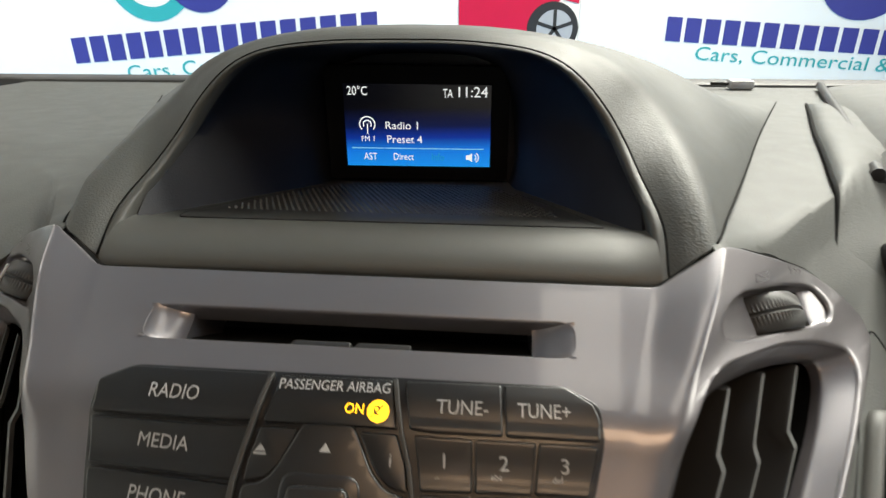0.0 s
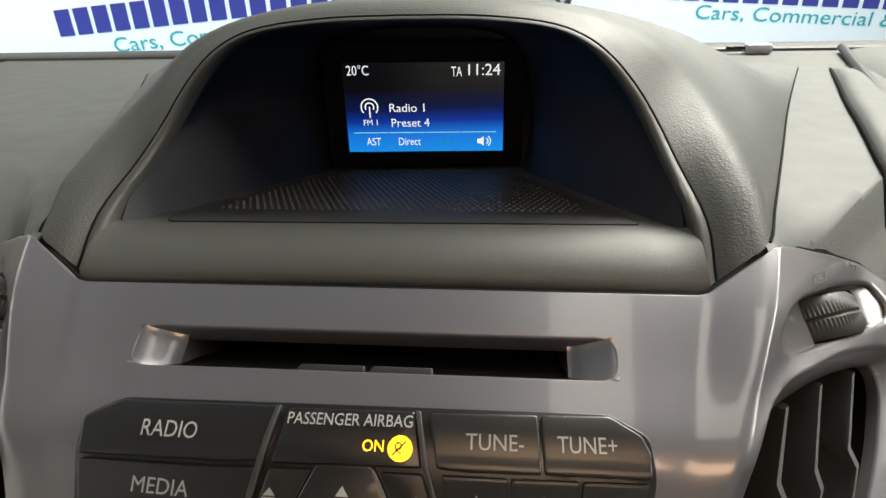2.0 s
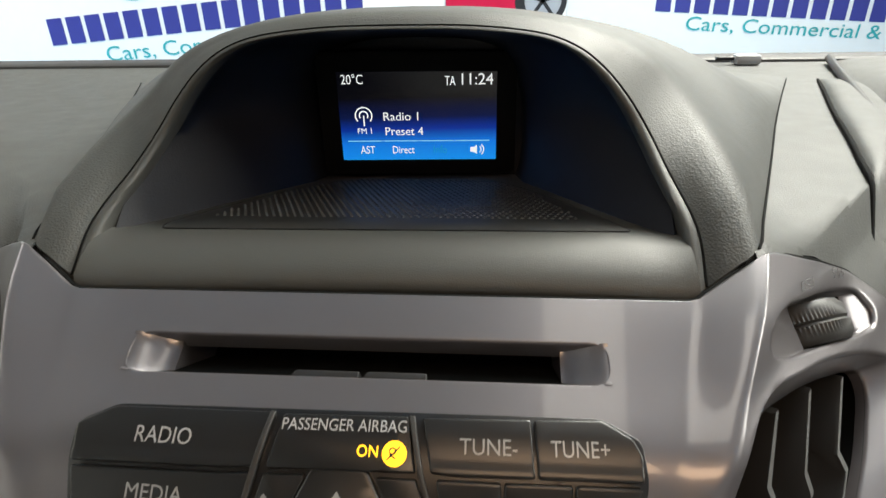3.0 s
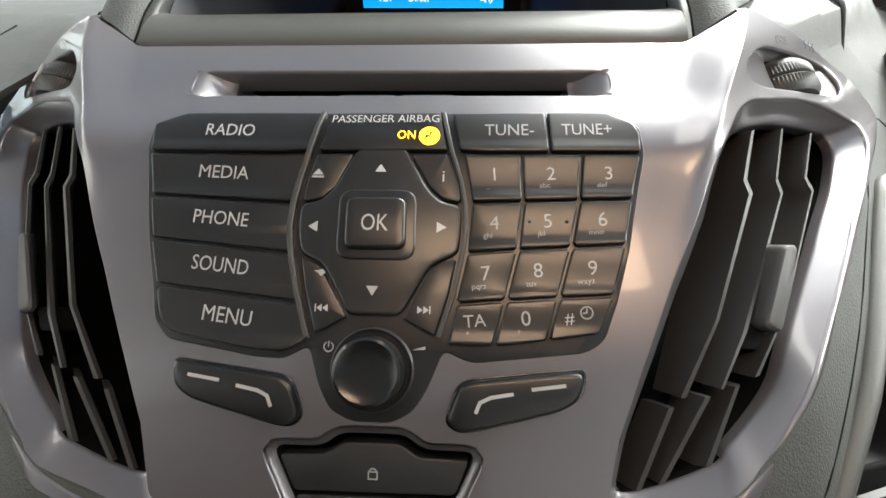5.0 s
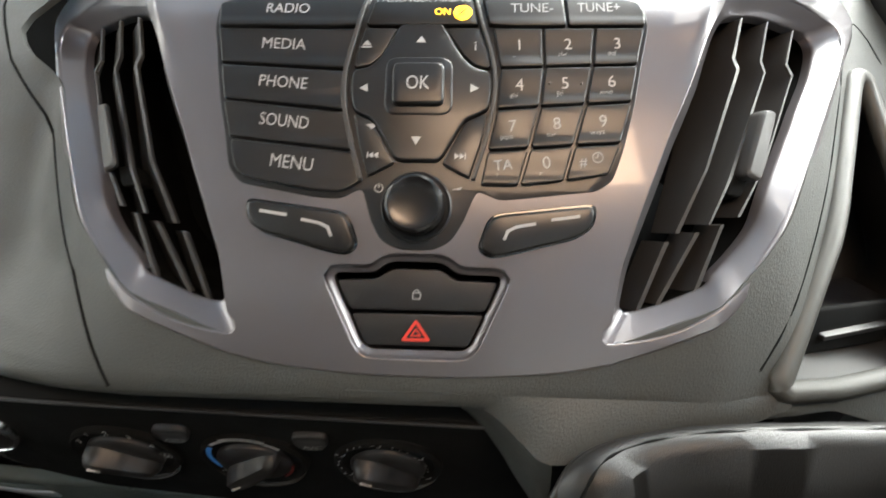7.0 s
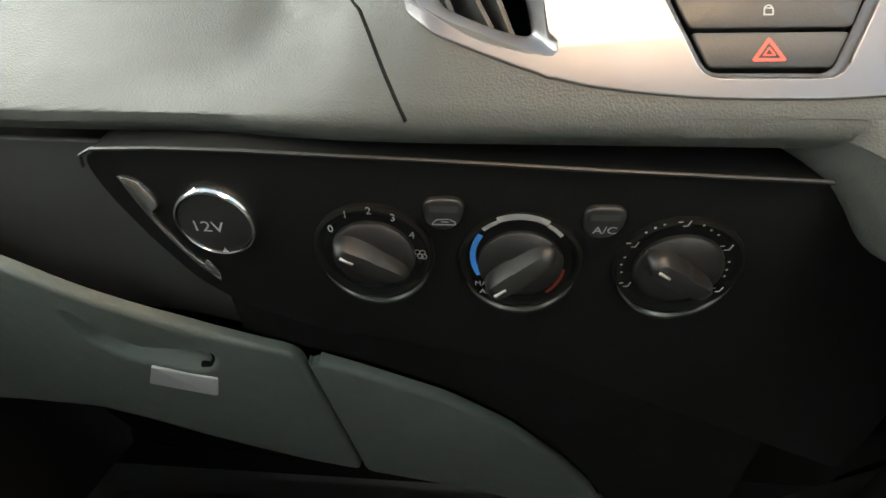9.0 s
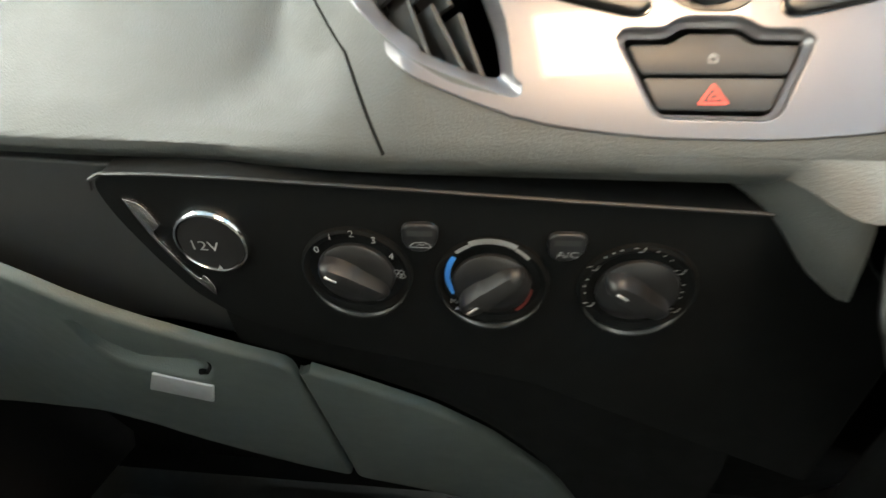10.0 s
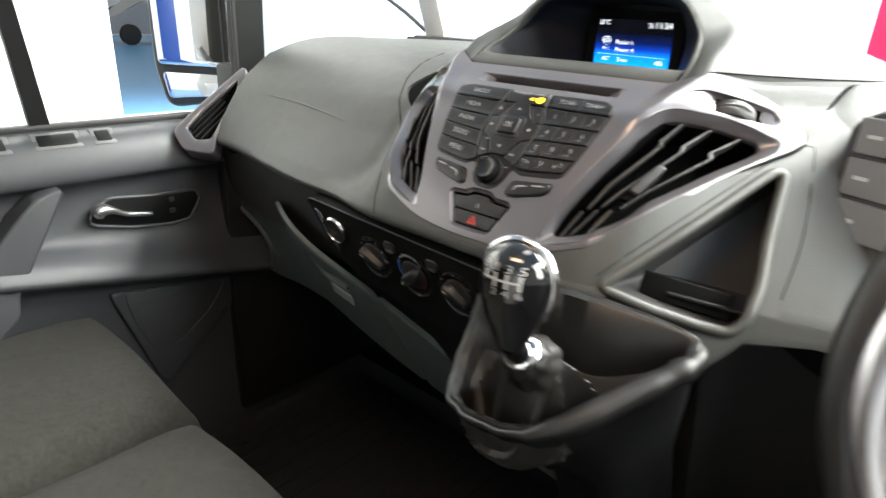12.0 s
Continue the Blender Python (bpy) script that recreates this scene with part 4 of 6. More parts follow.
RIM = [(0.1270, 0.2270, 1.3335), (0.1275, 0.250, 1.3500), (0.1210, 0.279, 1.366), (0.1150, 0.297, 1.379), (0.1060, 0.304, 1.393), (0.0945, 0.308, 1.406), (0.0820, 0.311, 1.4150), (0.0650, 0.313, 1.4205), (0.034, 0.315, 1.4235), (0.0, 0.316, 1.4240)]


def arch(half_pts):
    right_ = loop_curve(half_pts, 4, False)
    return right_ + [Vector((-p.x, p.y, p.z)) for p in reversed(right_[:-1])]


def grown(d, dy, dz=0.0):
    """The rim moved outwards from the middle by d and back by dy."""
    out, k = [], len(RIM)
    for i, p in enumerate(RIM):
        a, b = Vector(RIM[max(0, i - 1)]), Vector(RIM[min(k - 1, i + 1)])
        t = (b - a)
        n = Vector((t.z + 0.6 * t.y, 0, -t.x)).normalized()
        n.z *= 0.42
        q = Vector(p) + n * d + Vector((0, dy, dz))
        if d > 0:
            low = max(0, 1 - i / 2)
            q = q.lerp(Vector((q.x, p[1] + 0.60 * (q.x - p[0]), p[2] + 0.40 * (q.x - p[0]))), low)
        if i == k - 1:
            q.x = 0
        out.append(q)
    return out


def section(xf, y0, zf, y1, z1, n, even):
    """One cross-section of the hood from its foot to its crown."""
    out = []
    for k in range(17):
        a = math.pi / 2 * (k / 16)
        x, u = xf * max(0.0, math.cos(a)) ** (2 / n), math.sin(a) ** (2 / n)
        if k == 16:
            x, u = 0.0, 1.0
        w = smooth(u / 0.62) * (1 - even) + u * even
        out.append(Vector((x, y0 + (y1 - y0) * w, zf + (z1 - zf) * u)))
    return out + [Vector((-p.x, p.y, p.z)) for p in reversed(out[:-1])]


skin_rows = [grown(-0.0012, 0.014), grown(-0.0004, 0.004), grown(0.0008, 0.0006), grown(0.0024, 0.0), grown(0.0042, 0.0008), grown(0.0052, 0.0032)]
part("rim_seam", tube(arch(grown(0.0054, 0.0030)), 0.0006, 6), MATT, hood)
part("hood_rim", skin([arch(r) for r in skin_rows]), DASH_SOFT, hood, sharp=60)
sections = [section(*r) for r in ((0.1420, 0.2335, 1.3422, 0.327, 1.4300, 2.7, 0), (0.1535, 0.2415, 1.3472, 0.342, 1.4318, 2.65, 0), (0.1685, 0.275, 1.3459, 0.385, 1.4303, 2.55, 0.25), (0.1850, 0.312, 1.3442, 0.43, 1.4265, 2.5, 0.5), (0.2195, 0.39, 1.3414, 0.49, 1.4185, 2.45, 0.8), (0.2590, 0.48, 1.3392, 0.57, 1.3970, 2.3, 1), (0.305, 0.58, 1.3368, 0.65, 1.3640, 2.1, 1), (0.352, 0.68, 1.3348, 0.72, 1.3410, 2.0, 1))]


def lengths(pts):
    out = [0.0]
    for a, b in zip(pts, pts[1:]):
        out.append(out[-1] + (b - a).length)
    return [v / out[-1] for v in out]


lip_edge = loop_curve(grown(0.0054, 0.0032), 4, False)
half_ = [Vector([float(np.interp(u, lengths(lip_edge), [p[c] for p in lip_edge])) for c in range(3)]) for u in lengths(sections[0][:17])]
half_[-1].x = 0.0
sections.insert(0, half_ + [Vector((-p.x, p.y, p.z)) for p in reversed(half_[:-1])])
columns = [loop_curve(c, 4, False) for c in zip(*sections)]
part("hood_skin", skin(list(zip(*columns))), DASH, hood, sharp=60)
for side_ in (columns[0], columns[-1]):
    part("hood_skirt", skin([side_[6:], [p + Vector((0.0004 if p.x > 0 else -0.0004, 0, -0.009)) for p in side_[6:]]]), DASH, hood)
    part("hood_seam", tube([p + Vector((0.0006 if p.x > 0 else -0.0006, 0, 0.0002)) for p in side_[8:]], 0.0006, 6), MATT, hood)
feet = [r[0] for r in skin_rows[1:] + sections[:3]]
for sx in (-1, 1):
    edge = [Vector((sx * p.x, p.y, p.z)) for p in feet]
    part("hood_foot", skin([edge, [p + Vector((0, -0.0008, -0.003)) for p in edge], [p + Vector((0, 0.001, -0.012)) for p in edge]]), DASH, hood, sharp=60)


def tray(x, s, h):
    return Vector((x, s, 1.3452 - (s - 0.258) * 0.157 + h))


# the cavity narrows from the rim to the screen; its foot runs in an arc on the tray
FOOT = [(0.1262, 0.2410), (0.1250, 0.2500), (0.1195, 0.2600), (0.1100, 0.2780), (0.0965, 0.3080), (0.0800, 0.3460), (0.0660, 0.3760), (0.0620, 0.4060)]
first = grown(-0.0012, 0.014)
inner_rows = [first]
for k, (fx, fy) in enumerate(FOOT[1:]):
    u = (k + 1) / (len(FOOT) - 1)
    row_ = []
    for i, p in enumerate(first):
        g = (p.y - first[0].y) / (first[-1].y - first[0].y)
        up = (p.z - first[0].z) / (first[-1].z - first[0].z)
        low_z, top_z = tray(0, fy, -0.004).z, 1.4240 - 0.013 * u
        narrow = 1 + (fx / FOOT[0][0] - 1) * (1 - 0.35 * up)
        row_.append(Vector((p.x * narrow, fy + (first[-1].y + (0.406 - first[-1].y) * u - fy) * g, low_z + (top_z - low_z) * up)))
    inner_rows.append(row_)
part("hood_inside", skin([arch(r) for r in inner_rows]), CAVITY, hood, "black inner wall of the hood, tinted with the screen's blue glow", sharp=60)
bm = bmesh.new()
bm.faces.new([bm.verts.new(p) for p in arch(inner_rows[-1])])
part("back_wall", bm, CAVITY, hood)
# front lip and tray
lip_rows = []
for i, (dy, z) in enumerate(((0.006, 1.3255), (0.0002, 1.3312), (0.0002, 1.3338), (0.0026, 1.3370), (0.0085, 1.3406), (0.0160, 1.3434), (0.0240, 1.3449), (0.0310, 1.3455))):
    lip_rows.append([])
    for k in spaced(-1, 1, 0.02):
        e = max(0, (abs(k) - 0.86) / 0.14)
        bow = 0.0040 * (1 - k * k)
        lip_rows[-1].append(Vector((0.1285 * k, 0.2245 + bow * (1 - i / 8) + dy, z + (0, 0, 0.0003, 0.0008, 0.0016, 0.0022, 0.0020, 0.0014)[i] * e ** 2.5)))
for y in (0.262, 0.272, 0.285, 0.30, 0.32, 0.34, 0.36, 0.38, 0.407):
    w = float(np.interp(y, [q[1] for q in FOOT], [q[0] for q in FOOT])) + 0.003
    lip_rows.append([tray(w * k, y, 0) for k in spaced(-1, 1, 0.02)])
part("front_lip", skin(lip_rows), DASH_SOFT, hood, "soft grained lip below the display", sharp=60)
TRAY = material("tray_plastic", (0.030, 0.030, 0.029), 0.42, 0, 0.12, 1500, 0.12)
INSERT = rounded([(-0.1050, 0.2585), (0.1095, 0.2625), (0.1050, 0.2735), (0.0960, 0.2960), (0.0820, 0.3260), (0.0660, 0.3560), (0.0520, 0.3760), (-0.0520, 0.3760), (-0.0660, 0.3560), (-0.0820, 0.3260), (-0.0960, 0.2960), (-0.1070, 0.2690)], 0.004)
part("tray_insert", plate(INSERT, (), tray, 0.0005, 0.0004, 0.002), TRAY, hood, "smooth dark plastic tray insert")
part("insert_seam", tube([tray(x, s, 0.0002) for x, s in INSERT], 0.00035, 6, True), MATT, hood)
bm = bmesh.new()
for r in range(24):
    s = 0.2830 + 0.0042 * r
    w = float(np.interp(s, (0.278, 0.308, 0.346, 0.372, 0.385), (0.0920, 0.0840, 0.0690, 0.0520, 0.0300)))
    n = int(w / 0.0036)
    for c in range(-n, n + (r % 2)):
        x = (c + 0.5 * (1 - r % 2)) * 0.0036 - 0.001
        a, b = 0.0013, 0.0012
        q = [bm.verts.new(tray(x + dx, s + ds, hh)) for dx, ds, hh in ((-a, 0, 0.0004), (0, -b, 0.0004), (a, 0, 0.0004), (0, b, 0.0004))]
        t = bm.verts.new(tray(x, s, 0.0014))
        for j in range(4):
            bm.faces.new((q[j], q[(j + 1) % 4], t))
part("tray_studs", bm, TRAY, hood, "raised stud pattern of the tray", sharp=20)
hood.children[-1]["kind"] = "stuff"

screen = thing("display_screen", (0, 0.395, 1.335), "small lit display showing a blue radio menu", "screen")
SC = Vector((0.0, 0.393, 1.3365))


def G(x, s, h):
    return SC + Vector((x, 0.10 * x - h, s - 0.02 * x))


GLASS = material("screen_glass", (0.002, 0.002, 0.0025), 0.6, 0, 0.2, spec=0.1)
part("screen_glass", plate(rounded([(-0.062, -0.010), (0.062, -0.010), (0.062, 0.068), (-0.062, 0.068)], 0.003), (), G, 0, 0.0006, 0.006), GLASS, screen)
LCD = bpy.data.materials.new("lcd_blue")
LCD.use_nodes = True
nt = LCD.node_tree
tc = nt.nodes.new("ShaderNodeTexCoord")
sep = nt.nodes.new("ShaderNodeSeparateXYZ")
nt.links.new(tc.outputs["Object"], sep.inputs[0])
mr = nt.nodes.new("ShaderNodeMapRange")
mr.inputs[1].default_value, mr.inputs[2].default_value = SC.z, SC.z + 0.056
nt.links.new(sep.outputs["Z"], mr.inputs[0])
cr = nt.nodes.new("ShaderNodeValToRGB")
cr.color_ramp.elements[0].position, cr.color_ramp.elements[0].color = 0.0, (0.0, 0.30, 0.95, 1)
cr.color_ramp.elements[1].position, cr.color_ramp.elements[1].color = 0.72, (0.0008, 0.0010, 0.003, 1)
for pos, col in ((0.20, (0.0, 0.20, 0.85, 1)), (0.36, (0.0, 0.03, 0.34, 1)), (0.50, (0.0, 0.006, 0.06, 1))):
    el = cr.color_ramp.elements.new(pos)
    el.color = col
nt.links.new(mr.outputs[0], cr.inputs[0])
pb = nt.nodes["Principled BSDF"]
pb.inputs["Base Color"].default_value, pb.inputs["Roughness"].default_value = (0.004, 0.004, 0.005, 1), 0.2
nt.links.new(cr.outputs["Color"], pb.inputs["Emission Color"])
pb.inputs["Emission Strength"].default_value = 1.0
lcd = part("picture", plate([(-0.0495, 0), (0.0495, 0), (0.0495, 0.056), (-0.0495, 0.056)], (), G, 0.0008, 0, 0.0006, (), spaced(0, 0.056, 0.004)[1:-1]), LCD, screen, "blue radio menu with white letters")
GLOWW, GLOWC, GLOWD = glow("screen_white", (0.9, 0.95, 1.0), 1.0), glow("screen_cyan", (0.25, 0.75, 1.0), 0.9), glow("screen_dim", (0.0, 0.35, 0.75), 0.7)
for text, hgt, wid, at_, mat_ in (("20°C", 0.0058, 0.0135, (-0.0400, 0.0515), GLOWW), ("TA", 0.0058, 0.0066, (0.0205, 0.0505), GLOWW), ("11:24", 0.0068, 0.0195, (0.0374, 0.0515), GLOWW), ("Radio 1", 0.0052, 0.0220, (-0.0110, 0.0285), GLOWW), ("Preset 4", 0.0052, 0.0240, (-0.0092, 0.0190), GLOWW), ("FM 1", 0.0036, 0.0088, (-0.0344, 0.0192), GLOWW), ("AST", 0.0050, 0.0092, (-0.0333, 0.0068), GLOWW), ("Direct", 0.0050, 0.0140, (-0.0102, 0.0068), GLOWW), ("Info", 0.0050, 0.0085, (0.0135, 0.0068), GLOWD)):
    part("caption", lettering(text, hgt, wid, 0, at_, G, 0.0011), mat_, lcd)
part("aerial_symbol", strokes([arc(-0.0344, 0.0290, 0.0052, -40, 220, 16), arc(-0.0344, 0.0290, 0.0027, -30, 210, 12), [(-0.0344, 0.0290), (-0.0344, 0.0225)]], 0.0008, G, 0.0011), GLOWW, lcd)
part("menu_rule", strokes([[(x, 0.0126), (x + 0.0218, 0.0126)] for x in (-0.0455, -0.0226, 0.0003, 0.0232)], 0.0006, G, 0.0011), GLOWC, lcd)
part("sound_symbol", patch([[(0.0330, 0.0050), (0.0352, 0.0050), (0.0372, 0.0034), (0.0372, 0.0098), (0.0352, 0.0082), (0.0330, 0.0082)]], G, 0.0011), GLOWW, lcd)
part("sound_symbol", strokes([arc(0.0374, 0.0066, 0.0025, -50, 50, 6), arc(0.0374, 0.0066, 0.0042, -50, 50, 6)], 0.0006, G, 0.0011), GLOWW, lcd)

# ---- climate control panel ----
climate = thing("climate_panel", (-0.11, 0.1, 1.06), "matt black heater control panel with three rotary knobs", "control panel")


def C(x, z, h=0.0):
    n = Vector((0, -1, -0.35)).normalized()
    return Vector((x, 0.087 + 0.35 * (1.115 - z) + 0.1 * max(0, -x - 0.2), z)) + n * h


part("panel", plate(rounded([(-0.2870, 1.1440), (-0.2826, 1.1259), (-0.2702, 1.1007), (-0.2549, 1.0767), (-0.2346, 1.0611), (-0.1900, 1.0450), (-0.064, 1.020), (0.120, 0.935), (0.118, 1.0778), (0.060, 1.1420), (-0.0529, 1.1465), (-0.1281, 1.1500), (-0.2116, 1.1530), (-0.2790, 1.1510)], 0.008, 4), (), C, 0, 0.0015, 0.03), MATT, climate)
part("panel_edge", tube([C(x, z, 0.0008) for x, z in ((-0.2872, 1.1420), (-0.2856, 1.1475), (-0.2790, 1.1510), (-0.2506, 1.1525), (-0.2116, 1.1530), (-0.1700, 1.1516), (-0.1281, 1.1500), (-0.0529, 1.1465), (0.050, 1.1425))], 0.0010, 6), BLACK, climate)
way = [tuple(q)[:2] for q in loop_curve([(-0.2712, 1.1385, 0), (-0.2660, 1.1215, 0), (-0.2585, 1.1045, 0), (-0.2490, 1.0890, 0), (-0.2395, 1.0785, 0)], 6, False)]
outer_way = [tuple(q)[:2] for q in loop_curve([(-0.2712, 1.1385, 0), (-0.2618, 1.1350, 0), (-0.2572, 1.1235, 0), (-0.2622, 1.1180, 0), (-0.2555, 1.1040, 0), (-0.2466, 1.0900, 0), (-0.2425, 1.0925, 0), (-0.2388, 1.0850, 0), (-0.2395, 1.0785, 0)], 3, False)]
part("chrome_trim", plate(signed(way + outer_way[::-1][1:-1]), (), C, 0.0022, 0.0003, 0.003), SATIN, climate, "bright satin trim beside the socket")
NC = (C(0, 1.1, 0.01) - C(0, 1.1)).normalized().to_track_quat("Z", "Y").to_matrix().to_4x4()


def on_panel(x, z, h=0.0):
    return Matrix.Translation(C(x, z, h)) @ NC


sock = part("power_socket", lathe([(0.0200, 0), (0.0198, 0.004), (0.0186, 0.0062), (0.0176, 0.0066), (0.0170, 0.0050)], on_panel(-0.2282, 1.1180), 48), CHROME, climate, "chrome-ringed socket")
part("socket_cap", lathe([(0.0172, 0.004), (0.0168, 0.0058), (0.0100, 0.0064), (0, 0.0066)], on_panel(-0.2282, 1.1180), 48), BLACK, sock)
part("legend", lettering("12V", 0.0056, 0.0150, 0, (-0.2303, 1.1178), C, 0.0075), LEGEND, sock)
part("legend", patch([[(-0.2285, 1.1030), (-0.2255, 1.1030), (-0.2268, 1.1058)]], C, 0.0071), LEGEND, sock)


def dial(x, z, turn, mark_side):
    d = part("dial", lathe([(0.0285, 0.0), (0.0282, 0.0024), (0.0268, 0.0036), (0.0250, 0.0028), (0.0240, 0.0016), (0, 0.0014)], on_panel(x, z), 56), MATT, climate, "rotary heater dial")
    # Tapered lighter crescent stands in for light caught by the dial's lower edge.
    part("lower_rim", tube([C(x + 0.0270 * math.cos(radians(a)), z + 0.0285 * math.sin(radians(a)), 0.0030) for a in spaced(205, 340, 6)], lambda u: 0.0004 + 0.0016 * math.sin(math.pi * u), 8), RIM_HIGHLIGHT, d)
    m = on_panel(x, z, 0.0014) @ Euler((0, 0, radians(turn))).to_matrix().to_4x4()
    rows = []
    for k in spaced(-1, 1, 0.1):
        w = 0.0078 * (1 - 0.35 * abs(k) ** 3) * (1 if k < 0 else 0.9)
        hh = 0.0145 - 0.0045 * (k + 1) / 2
        end = math.sqrt(max(0.02, 1 - abs(k) ** 6))
        rows.append([m @ Vector((0.0195 * k, w * end * a, hh * b * (0.4 + 0.6 * end))) for a, b in ((-1, 0), (-0.92, 0.55), (-0.62, 0.93), (0, 1), (0.62, 0.93), (0.92, 0.55), (1, 0))])
    bm = skin(rows)
    bm.faces.new(rows and [v for v in bm.verts][:7])
    bm.faces.new([v for v in bm.verts][-7:][::-1])
    bmesh.ops.recalc_face_normals(bm, faces=bm.faces[:])
    part("grip", bm, BLACK, d, "black moulded pointer knob", sharp=50)
    part("grip_skirt", lathe([(0.0198, 0), (0.0194, 0.0022), (0.0180, 0.0034), (0.0100, 0.0040), (0, 0.0040)], on_panel(x, z, 0.0014), 48), BLACK, d)
    part("pointer", boxed((0.0065, 0.0013, 0.0012), m @ Matrix.Translation((mark_side * 0.0115, 0, 0.0132 if mark_side < 0 else 0.0108)) @ Euler((0, radians(6), 0)).to_matrix().to_4x4(), 0.0003), LEGEND, d)
    return d


d1 = dial(-0.1565, 1.1015, -34, -1)
d2 = dial(-0.0885, 1.0985, 40, -1)
d3 = dial(-0.0180, 1.0985, -36, -1)
for text, x, z in (("0", -0.1742, 1.1166), ("1", -0.1664, 1.1245), ("2", -0.1556, 1.1268), ("3", -0.1452, 1.1235), ("4", -0.1374, 1.1142)):
    part("legend", lettering(text, 0.0037, 0, 0, (x, z), C, 0.0035), LEGEND, d1)
part("legend", strokes([arc(-0.1344 + dx, 1.1033 + dz, 0.0013, 0, 360, 10) for dx, dz in ((-0.0012, 0.0012), (0.0012, 0.0010), (0, -0.0012), (0.0018, -0.0014))], 0.0004, C, 0.0035), DIM, d1)
part("legend", strokes([arc(-0.0895, 1.1010, 0.0245, 62, 112, 12)], 0.0030, C, 0.0036), LEGEND, d2)
for a0, a1 in ((116, 132), (40, 58)):
    part("legend", strokes([arc(-0.0895, 1.1010, 0.0235, a0, a1, 5)], 0.0019, C, 0.0036), LEGEND, d2)
part("legend", strokes([arc(-0.0890, 1.1035, 0.0212, 148, 210, 10)], 0.0026, C, 0.0036), BLUE, d2)
part("legend", strokes([arc(-0.0900, 1.0980, 0.0212, -46, -4, 8)], 0.0016, C, 0.0036), DIMRED, d2)
for text, x, z in (("MAX", -0.1048, 1.0868), ("A/C", -0.1030, 1.0818)):
    part("legend", lettering(text, 0.0030, 0.0085, 0, (x, z), C, 0.0036), DIM, d2)
DOTS = [(-0.0361, 1.1190), (-0.0328, 1.1215), (-0.0294, 1.1233), (-0.0134, 1.1233), (-0.0099, 1.1211), (-0.0063, 1.1187), (0.0022, 1.1043), (0.0025, 1.0998), (0.0025, 1.0960), (-0.0426, 1.1051), (-0.0435, 1.1009), (-0.0427, 1.0964)]
for x, z in DOTS:
    part("legend", patch([arc(x, z, 0.0006, 0, 300, 5)], C, 0.0036), DIM, d3)
for x, z in ((-0.0211, 1.1241), (-0.0010, 1.1121), (0.0017, 1.0879), (-0.0404, 1.1123), (-0.0397, 1.0892)):
    part("legend", strokes([[(x - 0.0028, z + 0.0006), (x - 0.0012, z + 0.0008)], [(x - 0.0006, z - 0.0014), (x + 0.0012, z - 0.0012), (x + 0.0022, z + 0.0014)]], 0.0006, C, 0.0036), DIM, d3)
for x, z, text in ((-0.1228, 1.1247, ""), (-0.0540, 1.1223, "A/C")):
    shape = [(-0.0090, 0.0050), (-0.0060, 0.0078), (0.0060, 0.0080), (0.0092, 0.0050), (0.0080, -0.0030), (0.0030, -0.0077), (-0.0042, -0.0080), (-0.0086, -0.0038)]
    b = part("push_button", plate(rounded(signed([(x + p[0], z + p[1]) for p in shape]), 0.003), (), C, 0.0030, 0.0012, 0.004), BLACK, climate)
    part("status_bar", patch([[(x - 0.0060, z + 0.0018), (x + 0.0062, z + 0.0020), (x + 0.0064, z + 0.0052), (x - 0.0062, z + 0.0050)]], C, 0.0033), SLAT, b)
    if text:
        part("legend", lettering(text, 0.0036, 0.0100, 0, (x + 0.0004, z - 0.0030), C, 0.0033), LEGEND, b)
    else:
        part("legend", strokes([[(x - 0.005, z - 0.004), (x - 0.003, z - 0.002), (x + 0.002, z - 0.0015), (x + 0.005, z - 0.003), (x + 0.005, z - 0.0045), (x - 0.005, z - 0.0045), (x - 0.005, z - 0.004)], [(x + 0.002, z - 0.003), (x - 0.001, z - 0.003)]], 0.0005, C, 0.0033), DIM, b)

# ---- lower trim below the dashboard ----
lower = thing("lower_trim", (-0.35, 0.2, 0.95), "grey-green moulded lower dashboard trim panel", "dashboard trim")


def Lq(x, z, h=0.0):
    end = smooth((-x - 0.30) / 0.30)
    y = 0.135 + (0.62 - 0.32 * end) * (1.02 - z) + 0.0775 * end
    return Vector((x, y, z)) + Vector((0, -0.85, -0.53)) * h


low_l = [(-0.685, 1.048), (-0.685, 1.012), (-0.668, 1.004), (-0.638, 0.982), (-0.621, 0.948), (-0.630, 0.912), (-0.660, 0.884), (-0.672, 0.872), (-0.640, 0.866), (-0.582, 0.872), (-0.4886, 0.882), (-0.430, 0.892), (-0.382, 0.885), (-0.328, 0.858), (-0.265, 0.818), (-0.2200, 0.800), (-0.2180, 1.0125), (-0.2543, 1.0275), (-0.2943, 1.0475), (-0.331, 1.0665), (-0.362, 1.080), (-0.420, 1.088), (-0.500, 1.078), (-0.5636, 1.060), (-0.625, 1.056)]
holder = [tuple(q)[:2] for q in loop_curve([(-0.700, 1.018, 0), (-0.684, 1.010, 0), (-0.660, 0.998, 0), (-0.638, 0.980, 0), (-0.622, 0.948, 0), (-0.630, 0.912, 0), (-0.655, 0.886, 0), (-0.680, 0.874, 0), (-0.705, 0.872, 0)], 5, False)]
pull = rounded(signed([(-0.3540, 1.0465), (-0.3455, 1.0440), (-0.3390, 1.0270), (-0.3186, 1.0130), (-0.2802, 1.0130), (-0.2730, 1.0100), (-0.2770, 0.9985), (-0.2852, 0.9885), (-0.2968, 0.9880), (-0.3213, 0.9930), (-0.3425, 0.9985), (-0.3560, 1.0140)]), 0.004, 3)
